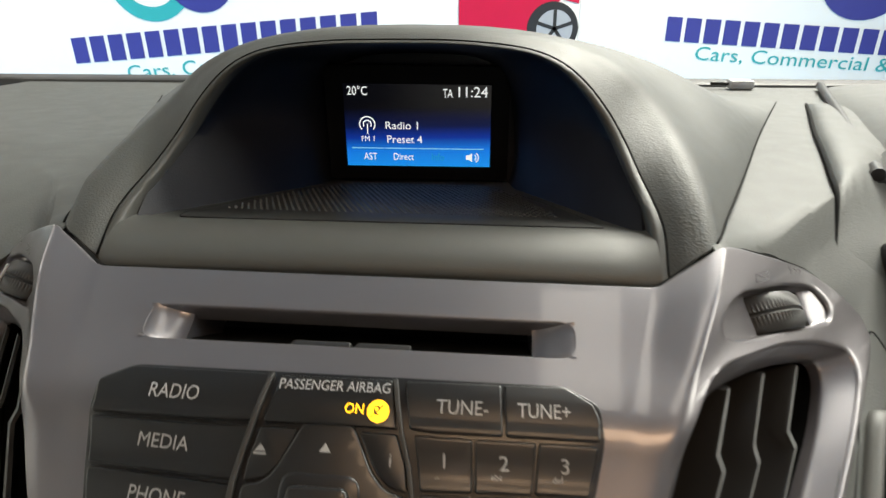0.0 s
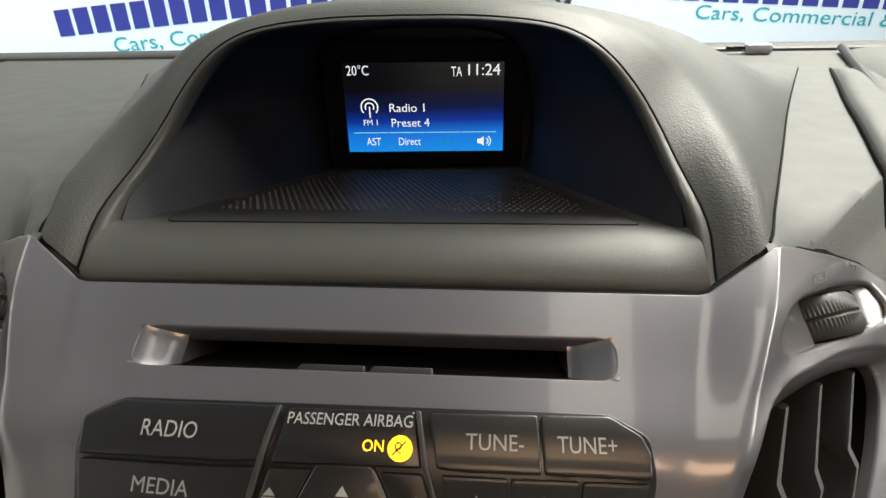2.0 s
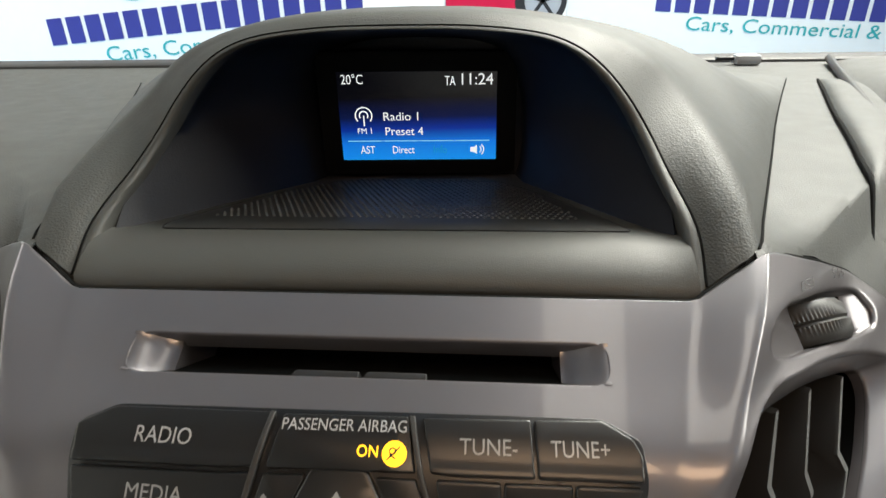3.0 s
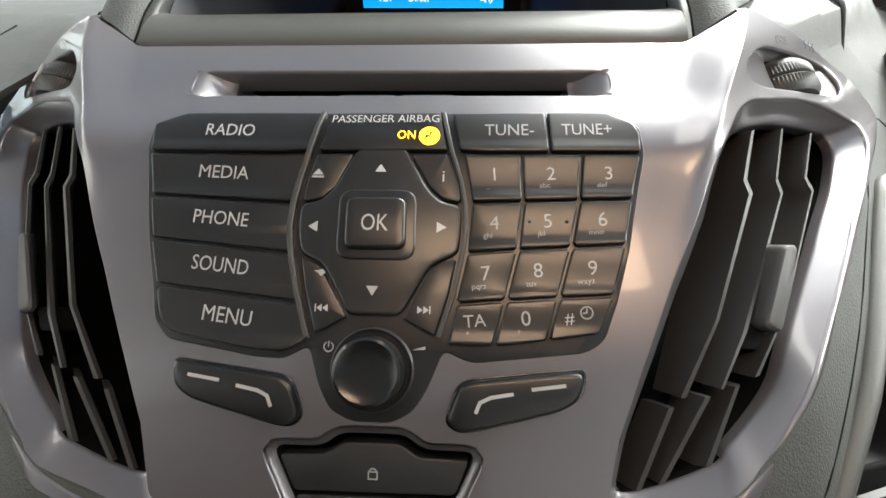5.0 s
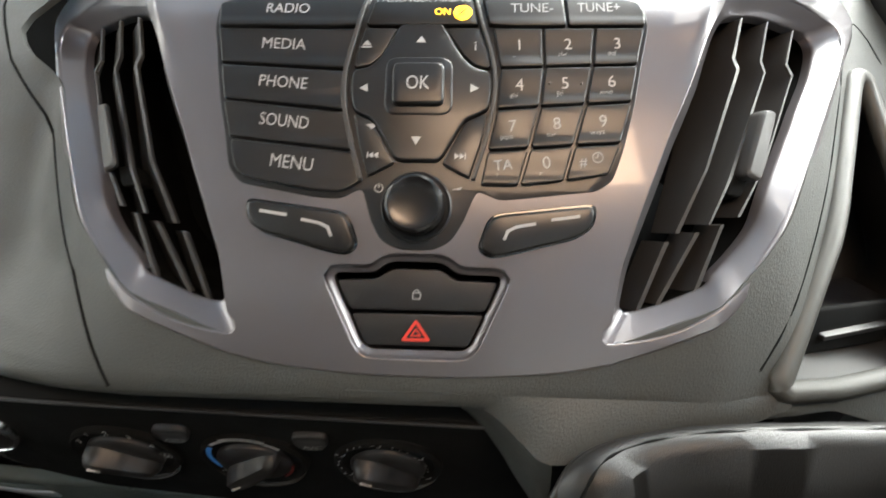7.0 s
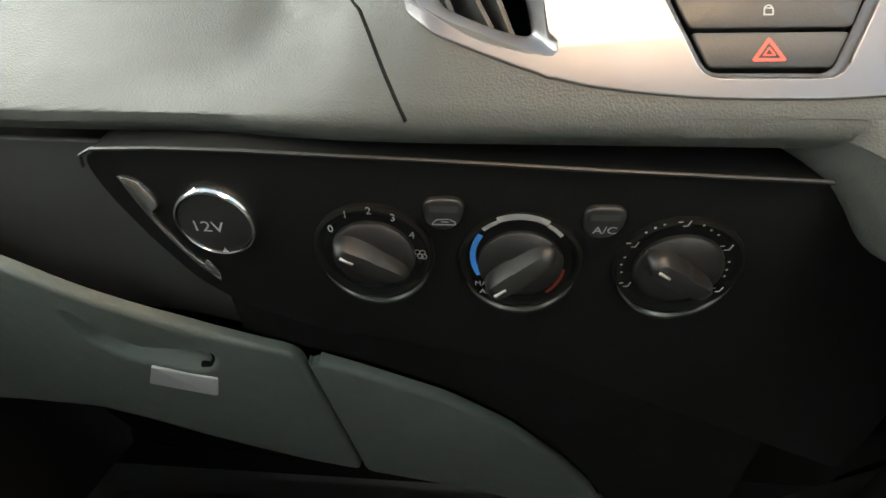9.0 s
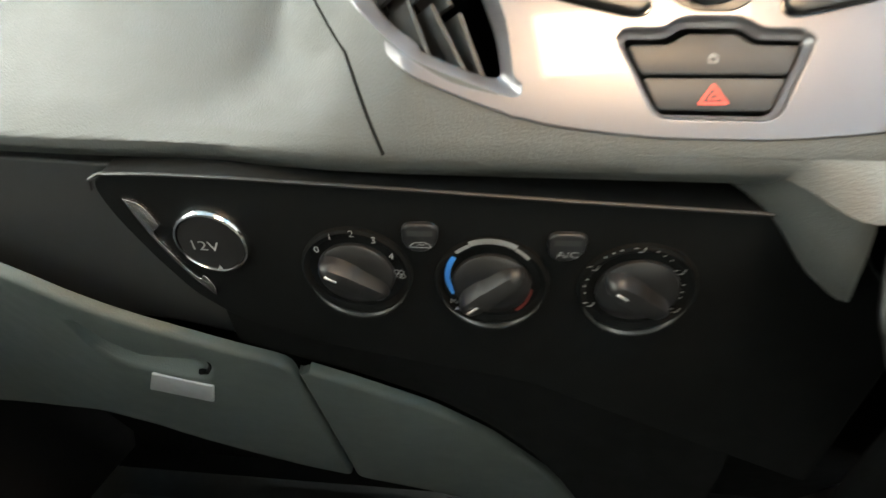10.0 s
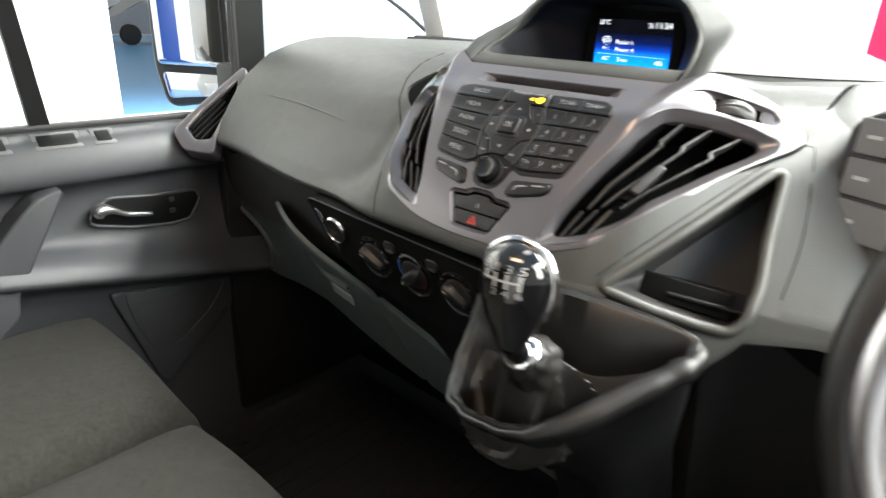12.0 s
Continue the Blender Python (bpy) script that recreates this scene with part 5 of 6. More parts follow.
part("drawer_front", plate(rounded(signed(low_l), 0.01, 3), (pull,), Lq, 0.004, 0.004, 0.008, spaced(-0.68, -0.2, 0.02), spaced(0.83, 1.08, 0.02)), TRIM, lower)
low_r = [(-0.2150, 1.011), (-0.2165, 0.798), (-0.15, 0.772), (-0.09, 0.742), (-0.02, 0.700), (0.03, 0.690), (-0.005, 0.785), (-0.036, 0.845), (-0.086, 0.918), (-0.130, 0.961), (-0.182, 0.993)]
part("end_panel", plate(rounded(signed(low_r), 0.01, 3), (), Lq, 0.004, 0.004, 0.008, spaced(-0.22, 0.0, 0.03), spaced(0.8, 1.0, 0.03)), TRIM, lower)
trim_top = ((-0.256, 1.026), (-0.2175, 1.008), (-0.182, 0.993), (-0.130, 0.961), (-0.086, 0.918), (-0.036, 0.845), (0.0, 0.78))
rows = [[C(x, 1.10, -0.006) for x in spaced(-0.245, 0.07, 0.015)], [C(x, min(1.06, table(trim_top, x) + 0.06), -0.008) for x in spaced(-0.245, 0.07, 0.015)], [Lq(x, table(trim_top, x) + 0.012, -0.002) for x in spaced(-0.245, 0.07, 0.015)], [Lq(x, table(trim_top, x) - 0.012, -0.012) for x in spaced(-0.245, 0.07, 0.015)]]
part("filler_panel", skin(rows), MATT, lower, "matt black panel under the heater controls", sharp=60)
mid_ = (-0.312, 1.004)
rows = [[Lq(x, z, 0.001) for x, z in pull]] + [[Lq(x + (mid_[0] - x) * k, z + (mid_[1] - z) * k, h) for x, z in pull] for k, h in ((0.12, -0.005), (0.45, -0.009), (0.98, -0.010))]
part("pull_recess", skin(rows, closed=True), TRIM, lower, sharp=60)
part("latch_hole", plate(rounded(signed([(-0.3215, 1.0170), (-0.3150, 1.0200), (-0.3085, 1.0110), (-0.3150, 1.0070)]), 0.002), (), Lq, -0.0065, 0.0005, 0.003), MATT, lower)
part("recess_end", tube([Lq(x, z, -0.0005) for x, z in ((-0.2790, 1.0120), (-0.2750, 1.0085), (-0.2770, 0.9990), (-0.2830, 0.9905), (-0.2900, 0.9895))], 0.0022, 8), MATT, lower)
part("pull_tab", plate(rounded(signed([(-0.3235, 0.9915), (-0.2824, 0.9800), (-0.2940, 0.9539), (-0.3406, 0.9648)]), 0.002), (), Lq, 0.0056, 0.0008, 0.003), GREYPAINT, lower, "pale grey pull tab")
# matt black sheet in place of the shade between the pad and the trim
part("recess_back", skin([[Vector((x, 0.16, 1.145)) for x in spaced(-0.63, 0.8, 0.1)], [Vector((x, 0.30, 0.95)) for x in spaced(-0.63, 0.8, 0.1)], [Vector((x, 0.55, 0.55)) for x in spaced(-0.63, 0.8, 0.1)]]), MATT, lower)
part("shelf_edge", plate(rounded([(-0.68, 1.030), (-0.68, 1.145), (-0.28, 1.145), (-0.235, 1.075), (-0.235, 1.015), (-0.30, 1.030)], 0.008), (), lambda x, z, h: Vector((x, 0.125 + 0.25 * (1.145 - z) + 0.12 * max(0, -x - 0.3) - h, z)), 0, 0.003, 0.03), SLAT, lower)
cup = thing("cup_holder", (-0.53, 0.16, 0.96), "open-sided grey cup holder at the end of the dashboard", "cup holder")
rows = [[Lq(x, z, 0.001) + Vector((-0.25 * d, d, -0.15 * d)) for x, z in holder] for d in (0.0, 0.01, 0.05, 0.09)]
# Black here puts the shade inside the grey cup holder into the colour.
part("holder_wall", skin(rows), BLACK, cup, sharp=60)
part("holder_rim", tube([Lq(x, z, 0.0035) for x, z in holder], 0.0060, 10), TRIM, cup)
rows = [[Lq(x, z, h) for x, z in holder[22:]] for h in (0.004, 0.0045)] + [[Lq(x + 0.005, z - 0.016, -0.012) for x, z in holder[22:]], [Lq(x + 0.01, z - 0.03, -0.06) for x, z in holder[22:]]]
part("holder_base", skin(rows), TRIM, cup, "rounded grey underside of the cup holder", sharp=60)
# the dashboard skin turns down and forward to the gear console
low_edge = loop_curve([(-0.030, 0.0830, 1.1645), (0.000, 0.0785, 1.1635), (0.022, 0.0740, 1.1615), (0.036, 0.0670, 1.1575), (0.047, 0.0590, 1.1510), (0.058, 0.0520, 1.1480), (0.085, 0.0570, 1.1490), (0.125, 0.0640, 1.1530), (0.160, 0.0740, 1.1640)], 4, False)
top_edge = [D(p.x, at_level(1.1685), 0.0003) for p in loop_curve([(x, 0, 0) for x in (-0.030, 0.000, 0.022, 0.040, 0.055, 0.070, 0.095, 0.130, 0.160)], 4, False)]
part("console_corner", skin([[a.lerp(b, u) + Vector((0, 0, 0.0016 * math.sin(math.pi * u))) for a, b in zip(top_edge, low_edge)] for u in (0, 0.2, 0.4, 0.6, 0.8, 1.0)]), DASH, dashboard, sharp=70)
turn_ = low_edge[:21]
rows = [[p + Vector((dx * w, dy, -dz * w)) for p, w in zip(turn_, [smooth(k / 20) for k in range(21)])] for dx, dy, dz in ((0, 0, 0), (0.0006, 0.001, 0.004), (0.0012, 0.003, 0.016), (0.001, 0.006, 0.036), (0.006, 0.03, 0.040))]
part("corner_flange", skin(rows), DASH, dashboard, sharp=70)
# ---- gear lever ----
gear = thing("gear_lever", (0.15, 0.0, 1.08), "black and chrome gear lever with leather boot", "gear lever")
FRAME = [(0.059, 0.038, 1.150), (0.085, 0.056, 1.158), (0.150, 0.062, 1.163), (0.232, 0.066, 1.160), (0.250, 0.052, 1.150), (0.222, 0.000, 1.128), (0.195, -0.035, 1.108), (0.165, -0.053, 1.091), (0.125, -0.053, 1.080), (0.086, -0.040, 1.075), (0.064, -0.010, 1.083), (0.055, 0.020, 1.112)]
ring = [Vector(p) + Vector((0.0016, 0.0016, 0.0022)) * noise.noise(Vector(p) * 62.0) * (1 if k > 62 else 0.25) for k, p in enumerate(loop_curve(FRAME, 10))]
centre = sum((Vector(p) for p in ring), Vector()) / len(ring)
part("boot_frame", tube(ring, lambda u: (0.0022 + 0.0075 * smooth((u - 0.27) / 0.10) * (1 - 0.92 * smooth((u - 0.47) / 0.15))) * (1 + 0.05 * math.sin(u * 44) ** 2 + 0.16 * math.exp(-((u - 0.36) / 0.022) ** 2) * math.sin(u * 560)), 12, True), LEATHER, gear, "padded black leather roll round the boot")
NB = len(ring)


def collar_width(j):
    u = j / NB
    return 0.08 + 0.32 * max(1 - smooth((u - 0.20) / 0.12), smooth((u - 0.92) / 0.08)) + 0.12 * smooth((u - 0.70) / 0.10) * (1 - smooth((u - 0.92) / 0.08))


def level_in(p):
    """Towards the middle of the boot, nearly level."""
    d = centre - Vector(p)
    return Vector((d.x, d.y, 0.15 * d.z))


rows = []
for share, up_ in ((0.0, 0.003), (0.10, 0.0064), (0.35, 0.0076), (0.65, 0.0066), (0.88, 0.0030), (1.0, -0.0040), (1.02, -0.018)):
    rows.append([Vector(p) + level_in(p) * collar_width(j) * share + Vector((0, 0, up_ - 0.12 * smooth((share - 0.62) / 0.38) * (collar_width(j) - 0.08))) for j, p in enumerate(ring)])
part("boot_collar", skin(rows, closed=True), LEATHER, gear, "stitched black leather band round the boot", sharp=60)
stitch = [Vector(p) + level_in(p) * collar_width(j) * 0.30 + Vector((0, 0, 0.0072)) for j, p in enumerate(ring)]
part("stitching", tube(stitch, lambda u: 0.00055 + 0.0003 * math.sin(u * 900), 5, True), MATT, gear)
collar = Vector((0.1545, -0.0365, 1.1480))
lean = (Vector((0.1600, -0.0690, 1.1785)) - collar).normalized()
NB = len(ring)
rows = []
for k in range(37):
    u = k / 36
    row = []
    for j, p in enumerate(ring):
        inner = Vector(p) + (centre - Vector(p)) * collar_width(j) + Vector((0, 0, -0.013))
        a = 2 * math.pi * j / NB
        d = (inner - collar)
        d = (d - lean * d.dot(lean)).normalized()
        tip = collar - lean * 0.012 + d * 0.0225
        q = inner.lerp(tip, u)
        swing = a * 2 + 1.2 * u + 1.3 * math.sin(2 * a + 0.7) + 0.9 * math.sin(a + 4 * u)
        wave = 1 - abs(math.sin(swing))
        wrinkle = abs(noise.noise(Vector((math.cos(a) * 3.2, math.sin(a) * 3.2, u * 4.0)))) - 0.2
        body = math.sin(math.pi * min(1, u * 1.02)) ** 0.8 if u < 0.98 else 0.0
        fold = ((wave ** 1.2 - 0.40) * 0.027 + wrinkle * 0.004) * body * smooth((u - 0.14) / 0.40)
        q += Vector((0, 0, -0.050 * math.sin(math.pi * u) ** 1.1 - 0.09 * (collar_width(j) - 0.08) * (1 - u) + fold)) + d * fold * 0.8
        row.append(q)
    rows.append(row)
part("boot", skin(rows, closed=True), BOOT, gear, "creased black leather boot", sharp=50)
skirt = [[Vector(p) + Vector((0, 0.0, -0.004)) for p in ring], [Vector(p) + (Vector(p) - centre) * -0.12 + Vector((0.01, 0.01, -0.03)) for p in ring], [Vector(p) + (Vector(p) - centre) * -0.45 + Vector((0.03, 0.08, -0.12)) for p in ring], [Vector(p) + (Vector(p) - centre) * -0.5 + Vector((0.04, 0.25, -0.55)) for p in ring]]
part("console", skin(skirt, closed=True), MATT, gear, "black plastic gear console", sharp=60)
GM = Matrix.Translation(collar) @ lean.to_track_quat("Z", "Y").to_matrix().to_4x4()
part("boot_neck", lathe([(0.0205, -0.022), (0.0240, -0.016), (0.0232, -0.010), (0.0190, -0.004), (0.0178, 0.000), (0.0185, 0.004), (0.0160, 0.009), (0.0120, 0.0125), (0.0105, 0.015)], GM, 60, ripple=lambda j, k: 1 + 0.035 * math.sin(j * 2 * math.pi * 9 / 60 + 0.8 * k) + 0.03 * math.sin(j * 2 * math.pi * 4 / 60 - k)), BOOT, gear, "gathered black leather neck of the boot")
part("chrome_collar", lathe([(0.0118, 0.0130), (0.0140, 0.0140), (0.0142, 0.0170), (0.0125, 0.0190), (0.0100, 0.0200)], GM, 40), CHROME, gear)
kb, axis = Vector((0.1600, -0.0690, 1.1740)), Vector((-0.02, 0.03, 1)).normalized()
face = Vector((0.06, -0.85, 0.45))
face = (face - axis * face.dot(axis)).normalized()
across = face.cross(axis)
across = across if across.x > 0 else -across
PEAR = [(0.0, 0.0100), (0.10, 0.0135), (0.28, 0.0200), (0.48, 0.0248), (0.64, 0.0260), (0.78, 0.0244), (0.89, 0.0195), (0.96, 0.0118), (0.99, 0.0055), (1.0, 0.0012)]
pear = [tuple(p)[:2] for p in loop_curve([(u, w, 0) for u, w in PEAR], 4, False)]


def pear_width(u):
    return float(np.interp(u, [p[0] for p in pear], [p[1] for p in pear]))


rows = [[kb + axis * 0.077 * u + across * w * math.cos(a_) + face * 0.86 * w * math.sin(a_) for a_ in [2 * math.pi * j / 48 for j in range(48)]] for u, w in pear]
bm = skin(rows, closed=True, cap=True)
bmesh.ops.recalc_face_normals(bm, faces=bm.faces[:])
knob_ = part("knob_body", bm, GLOSS, gear, "gloss black pear-shaped gear knob", sharp=60)
arch_ = [p for p in pear if p[0] > 0.30]
hoop = [kb + axis * 0.077 * u - across * (w + 0.0006) - face * 0.002 for u, w in arch_] + [kb + axis * 0.077 * u + across * (w + 0.0006) - face * 0.002 for u, w in reversed(arch_)]
part("knob_band", tube(hoop, lambda u: 0.0010 + 0.0026 * math.sin(math.pi * u) ** 0.45, 12, up=face), CHROME, gear, "chrome hoop over the knob")
part("knob_shaft", tube([collar + lean * 0.012, collar.lerp(kb, 0.6), kb + axis * 0.004], 0.0098, 24), GLOSS, gear)


def KT(x, s, h):
    u = 0.725 + s * 0.74 / 0.077
    w = pear_width(u) + h
    return kb + axis * 0.077 * u + across * x + face * 0.86 * math.sqrt(max(1e-9, w * w - x * x))


def fine(pts, n=6):
    return [(a[0] + (b[0] - a[0]) * k / n, a[1] + (b[1] - a[1]) * k / n) for a, b in zip(pts, pts[1:]) for k in range(n)] + [pts[-1]]


lines = [fine(p) for p in ([(-0.0125, 0.0055), (-0.0125, 0), (0.0125, 0)], [(-0.0045, 0.0058), (-0.0045, -0.0058)], [(0.0042, 0.0058), (0.0042, -0.0058)], [(0.0130, 0.0058), (0.0130, -0.0058)])]
part("legend", strokes(lines, 0.0021, KT, 0.0006), LEGEND, knob_)
for text, x, s in (("R", -0.0130, 0.0092), ("1", -0.0045, 0.0094), ("3", 0.0042, 0.0094), ("5", 0.0130, 0.0094), ("2", -0.0045, -0.0094), ("4", 0.0042, -0.0094), ("6", 0.0130, -0.0094)):
    part("legend", lettering(text, 0.0066, 0, 0, (x, s * 1.15), KT, 0.0006), LEGEND, knob_)

# ---- end vent of the dashboard ----
endvent = thing("end_air_vent", (-0.65, 0.15, 1.15), "silver-framed upright air vent at the end of the dashboard", "air vent")
EO, EU = Vector((-0.6906, 0.0942, 1.1729)), Vector((-0.6604, 0.2240, 1.2817))
ex = (Vector((-0.6065, 0.1228, 1.1416)) - EO).normalized()
en = ex.cross(EU - EO).normalized()
if en.y > 0:
    en = -en
ey = en.cross(ex)
ey = ey if ey.z > 0 else -ey


def V(x, y, h=0.0):
    return EO + ex * x + ey * y + en * h


def in_vent(p):
    q = Vector(p) - EO
    return (q.dot(ex), q.dot(ey))


ev_out = [in_vent(p) for p in ((-0.6906, 0.0942, 1.1729), (-0.6538, 0.0925, 1.145), (-0.6065, 0.1228, 1.1416), (-0.6216, 0.1394, 1.1691), (-0.6424, 0.2082, 1.253), (-0.6465, 0.2235, 1.2713), (-0.6604, 0.224, 1.2817), (-0.6842, 0.1303, 1.2045))]
ev_in = [in_vent(p) for p in ((-0.6735, 0.1120, 1.1780), (-0.6480, 0.1130, 1.1626), (-0.6265, 0.1312, 1.1643), (-0.6444, 0.1974, 1.2436), (-0.6535, 0.2080, 1.2570), (-0.6690, 0.1420, 1.2070))]
ev_out, ev_in = rounded(signed(ev_out), 0.012, 4), rounded(signed(ev_in), 0.006, 4)
part("frame", plate(ev_out, [ev_in], V, 0.006, 0.003, 0.03), SILVER, endvent)
wall = skin([[V(x, y, 0.0) for x, y in ev_in], [V(x, y, -0.04) for x, y in ev_in]], closed=True)
wall.faces.new([w for w in wall.verts][-len(ev_in):])
part("housing", wall, MATT, endvent)
for k in range(4):
    a, b = V(*ev_in[0]), V(*ev_in[len(ev_in) // 2])
    x = 0.012 + 0.010 * k
    part("slat", boxed((0.0022, 0.085, 0.012), Matrix.Translation(V(x + 0.012, 0.055, -0.010)) @ Matrix((ex, (ey + ex * 0.15).normalized(), en)).transposed().to_4x4(), 0.0006), BLACK, endvent)

# ---- passenger door ----
door = thing("door_1", (-0.72, -0.1, 0.6), "grey plastic trimmed passenger door with window", "door", kind="structure")
PANEL = [(-0.765, 1.190), (-0.735, 1.189), (-0.722, 1.186), (-0.700, 1.177), (-0.686, 1.160), (-0.678, 1.137), (-0.677, 1.118), (-0.683, 1.109), (-0.698, 1.104), (-0.708, 1.092), (-0.710, 1.06), (-0.707, 1.020), (-0.698, 0.995), (-0.680, 0.975), (-0.660, 0.957), (-0.650, 0.943), (-0.648, 0.934), (-0.656, 0.925), (-0.690, 0.908), (-0.712, 0.888), (-0.716, 0.80), (-0.715, 0.66), (-0.705, 0.56), (-0.705, 0.42)]
prof = [tuple(p)[:2] for p in loop_curve([(x, z, 0) for x, z in PANEL], 3, False)]
part("door_panel", skin([[Vector((x, y, z - 0.20 * max(-0.25, y) * smooth((1.02 - z) / 0.06) * smooth((z - 0.80) / 0.08))) for x, z in prof] for y in spaced(-1.1, 0.34, 0.03)]), DOORTRIM, door, sharp=60)
part("window_seal", boxed((0.016, 1.42, 0.012), Matrix.Translation((-0.735, -0.39, 1.192)), 0.004), RUBBER, door)
slab = [(-0.0963, 1.1098), (-0.1150, 1.1090), (-0.1400, 1.1000), (-0.1660, 1.0768), (-0.1930, 1.0470), (-0.2600, 0.9700), (-0.3000, 0.8900), (-0.2450, 0.8700), (-0.1900, 0.9200), (-0.1860, 0.9500)]
part("grab_handle", plate(rounded(signed(slab), 0.008, 4), (), lambda y, z, h: Vector((-0.665 + h, y, z)), 0.008, 0.005, 0.045), DOORTRIM, door, "flat blue-grey door pull")
cupo = [(-0.0633, 1.0385), (-0.0512, 1.0598), (-0.0271, 1.073), (0.0474, 1.0641), (0.1261, 1.0628), (0.1317, 1.0429), (0.1089, 1.0082), (0.0708, 1.0054), (0.0016, 1.0146), (-0.0559, 1.0298)]


def DH(y, z, h):
    return Vector((-0.700 + h, y, z))


# No hollow is cut: its shade is put in as a flat black plate.
part("handle_cup", plate(rounded(signed(cupo), 0.008, 3), (), DH, 0.004, 0.002, 0.006), FRAMEBLACK, door, "flat black plate for the shaded hollow behind the door handle")
part("cup_rim", tube([DH(y, z, 0.0042) for y, z in rounded(signed(cupo), 0.008, 3)], 0.0030, 8, True), DOORTRIM, door)
lever = [(-0.696, -0.050, 1.050), (-0.690, -0.040, 1.056), (-0.686, -0.026, 1.053), (-0.688, -0.008, 1.043), (-0.690, 0.012, 1.038), (-0.692, 0.038, 1.033)]
part("door_handle", tube(loop_curve(lever, 5, False), lambda u: 0.0060 + 0.0105 * math.exp(-((u - 0.12) / 0.22) ** 2), 12, squash=0.8), SATIN, door, "satin metal door handle")
for z in (1.052, 1.031):
    part("lock_button", boxed((0.006, 0.010, 0.008), Matrix.Translation((-0.694, 0.077, z)), 0.0015), SLAT, door)
spk = rounded(signed([(-0.050, 0.897), (0.06, 0.880), (0.21, 0.862), (0.227, 0.846), (0.035, 0.676), (0.018, 0.690)]), 0.012, 4)


def DS(y, z, h):
    return Vector((-0.712 + h, y, z))


part("speaker_panel", plate(spk, (), DS, 0.010, 0.004, 0.012), DOORTRIM, door)
grille = rounded(signed([(-0.0257, 0.8890), (0.0578, 0.8790), (0.1675, 0.8620), (0.1594, 0.8450), (0.1305, 0.8068), (0.0657, 0.7597), (0.0422, 0.7538), (0.0108, 0.7668), (-0.0126, 0.8274)]), 0.010, 4)
part("speaker_grille", plate(grille, (), DS, 0.0115, 0.0012, 0.002), DOORTRIM, door, "grey perforated speaker grille")
part("grille_edge", tube([DS(y, z, 0.0116) for y, z in grille], 0.0012, 6, True), DOORTRIM, door)
bm = bmesh.new()
for r in range(22):
    z = 0.762 + 0.0048 * r
    y0, y1 = 0.020 - 0.036 * r / 22, 0.058 + 0.090 * r / 22
    for c in range(int((y1 - y0) / 0.006)):
        box(bm, (0.001, 0.0034, 0.0034), Matrix.Translation(DS(y0 + 0.006 * c, z, 0.0118)))
part("grille_mesh", bm, DOORTRIM, door)
for y, ln in ((-0.085, 0.068), (-0.018, 0.036), (-0.170, 0.046)):
    tilt_ = Euler((0, radians(40), 0)).to_matrix().to_4x4()
    b = part("switch_well", boxed((0.034, ln, 0.006), Matrix.Translation((-0.7030, y, 1.1752)) @ tilt_, 0.0028, 3), SWITCHGREY, door, "pale grey switch surround")
    part("window_switch", boxed((0.021, ln - 0.014, 0.004), Matrix.Translation((-0.7012, y, 1.1772)) @ tilt_, 0.0015), FRAMEBLACK, b, "black window switch")
part("window_bar", skin([[Vector((-0.735 + dx, -0.096 - 0.085 * (z - 1.19) + dy * (1 - 0.5 * (z - 1.19)), z)) for dx, dy in ((0.006, -0.014), (0.006, 0.014), (-0.006, 0.014), (-0.006, -0.014))] for z in (1.188, 1.5, 1.92)], closed=True), FRAMEBLACK, door)
part("front_frame", skin([[Vector((-0.735 + dx, 0.275 + 0.02 * (z - 1.2) + dy, z)) for dx, dy in ((0.012, -0.03), (0.012, 0.03), (-0.012, 0.03), (-0.012, -0.03))] for z in (1.18, 1.5, 1.92)], closed=True), FRAMEBLACK, door)
part("frame_strip", boxed((0.006, 0.008, 0.72), Matrix.Translation((-0.722, 0.245, 1.55)), 0.002), RUBBER, door)

mirror = thing("door_mirror", (-0.88, 0.25, 1.15), "black door mirror with two silvered panes", "mirror")
MT = Matrix.Translation((-0.925, 0.27, 1.31)) @ Euler((0, 0, radians(33))).to_matrix().to_4x4()


def MM(x, z, h):
    return MT @ Vector((x, -h, z))


part("mirror_shell", plate(rounded([(-0.085, -0.145), (0.080, -0.120), (0.090, 0.20), (-0.105, 0.20), (-0.108, -0.055)], 0.03, 5), (), MM, 0.0, 0.012, 0.09), RUBBER, mirror)
part("main_pane", plate(rounded([(-0.092, -0.050), (0.074, -0.050), (0.078, 0.19), (-0.096, 0.19)], 0.012, 4), (), MM, 0.003, 0.001, 0.004), MIRROR, mirror, "flat silvered mirror pane")
part("wide_pane", plate(rounded([(-0.074, -0.122), (0.068, -0.108), (0.070, -0.066), (-0.085, -0.066)], 0.012, 4), (), MM, 0.003, 0.001, 0.004), MIRROR, mirror, "small wide-angle mirror pane")
part("mirror_arm", boxed((0.10, 0.05, 0.07), Matrix.Translation((-0.80, 0.29, 1.24)), 0.012), RUBBER, mirror)

# ---- seat ----
seat = thing("passenger_seat", (-0.45, -0.4, 0.55), "dark grey cloth double passenger seat", "seat")


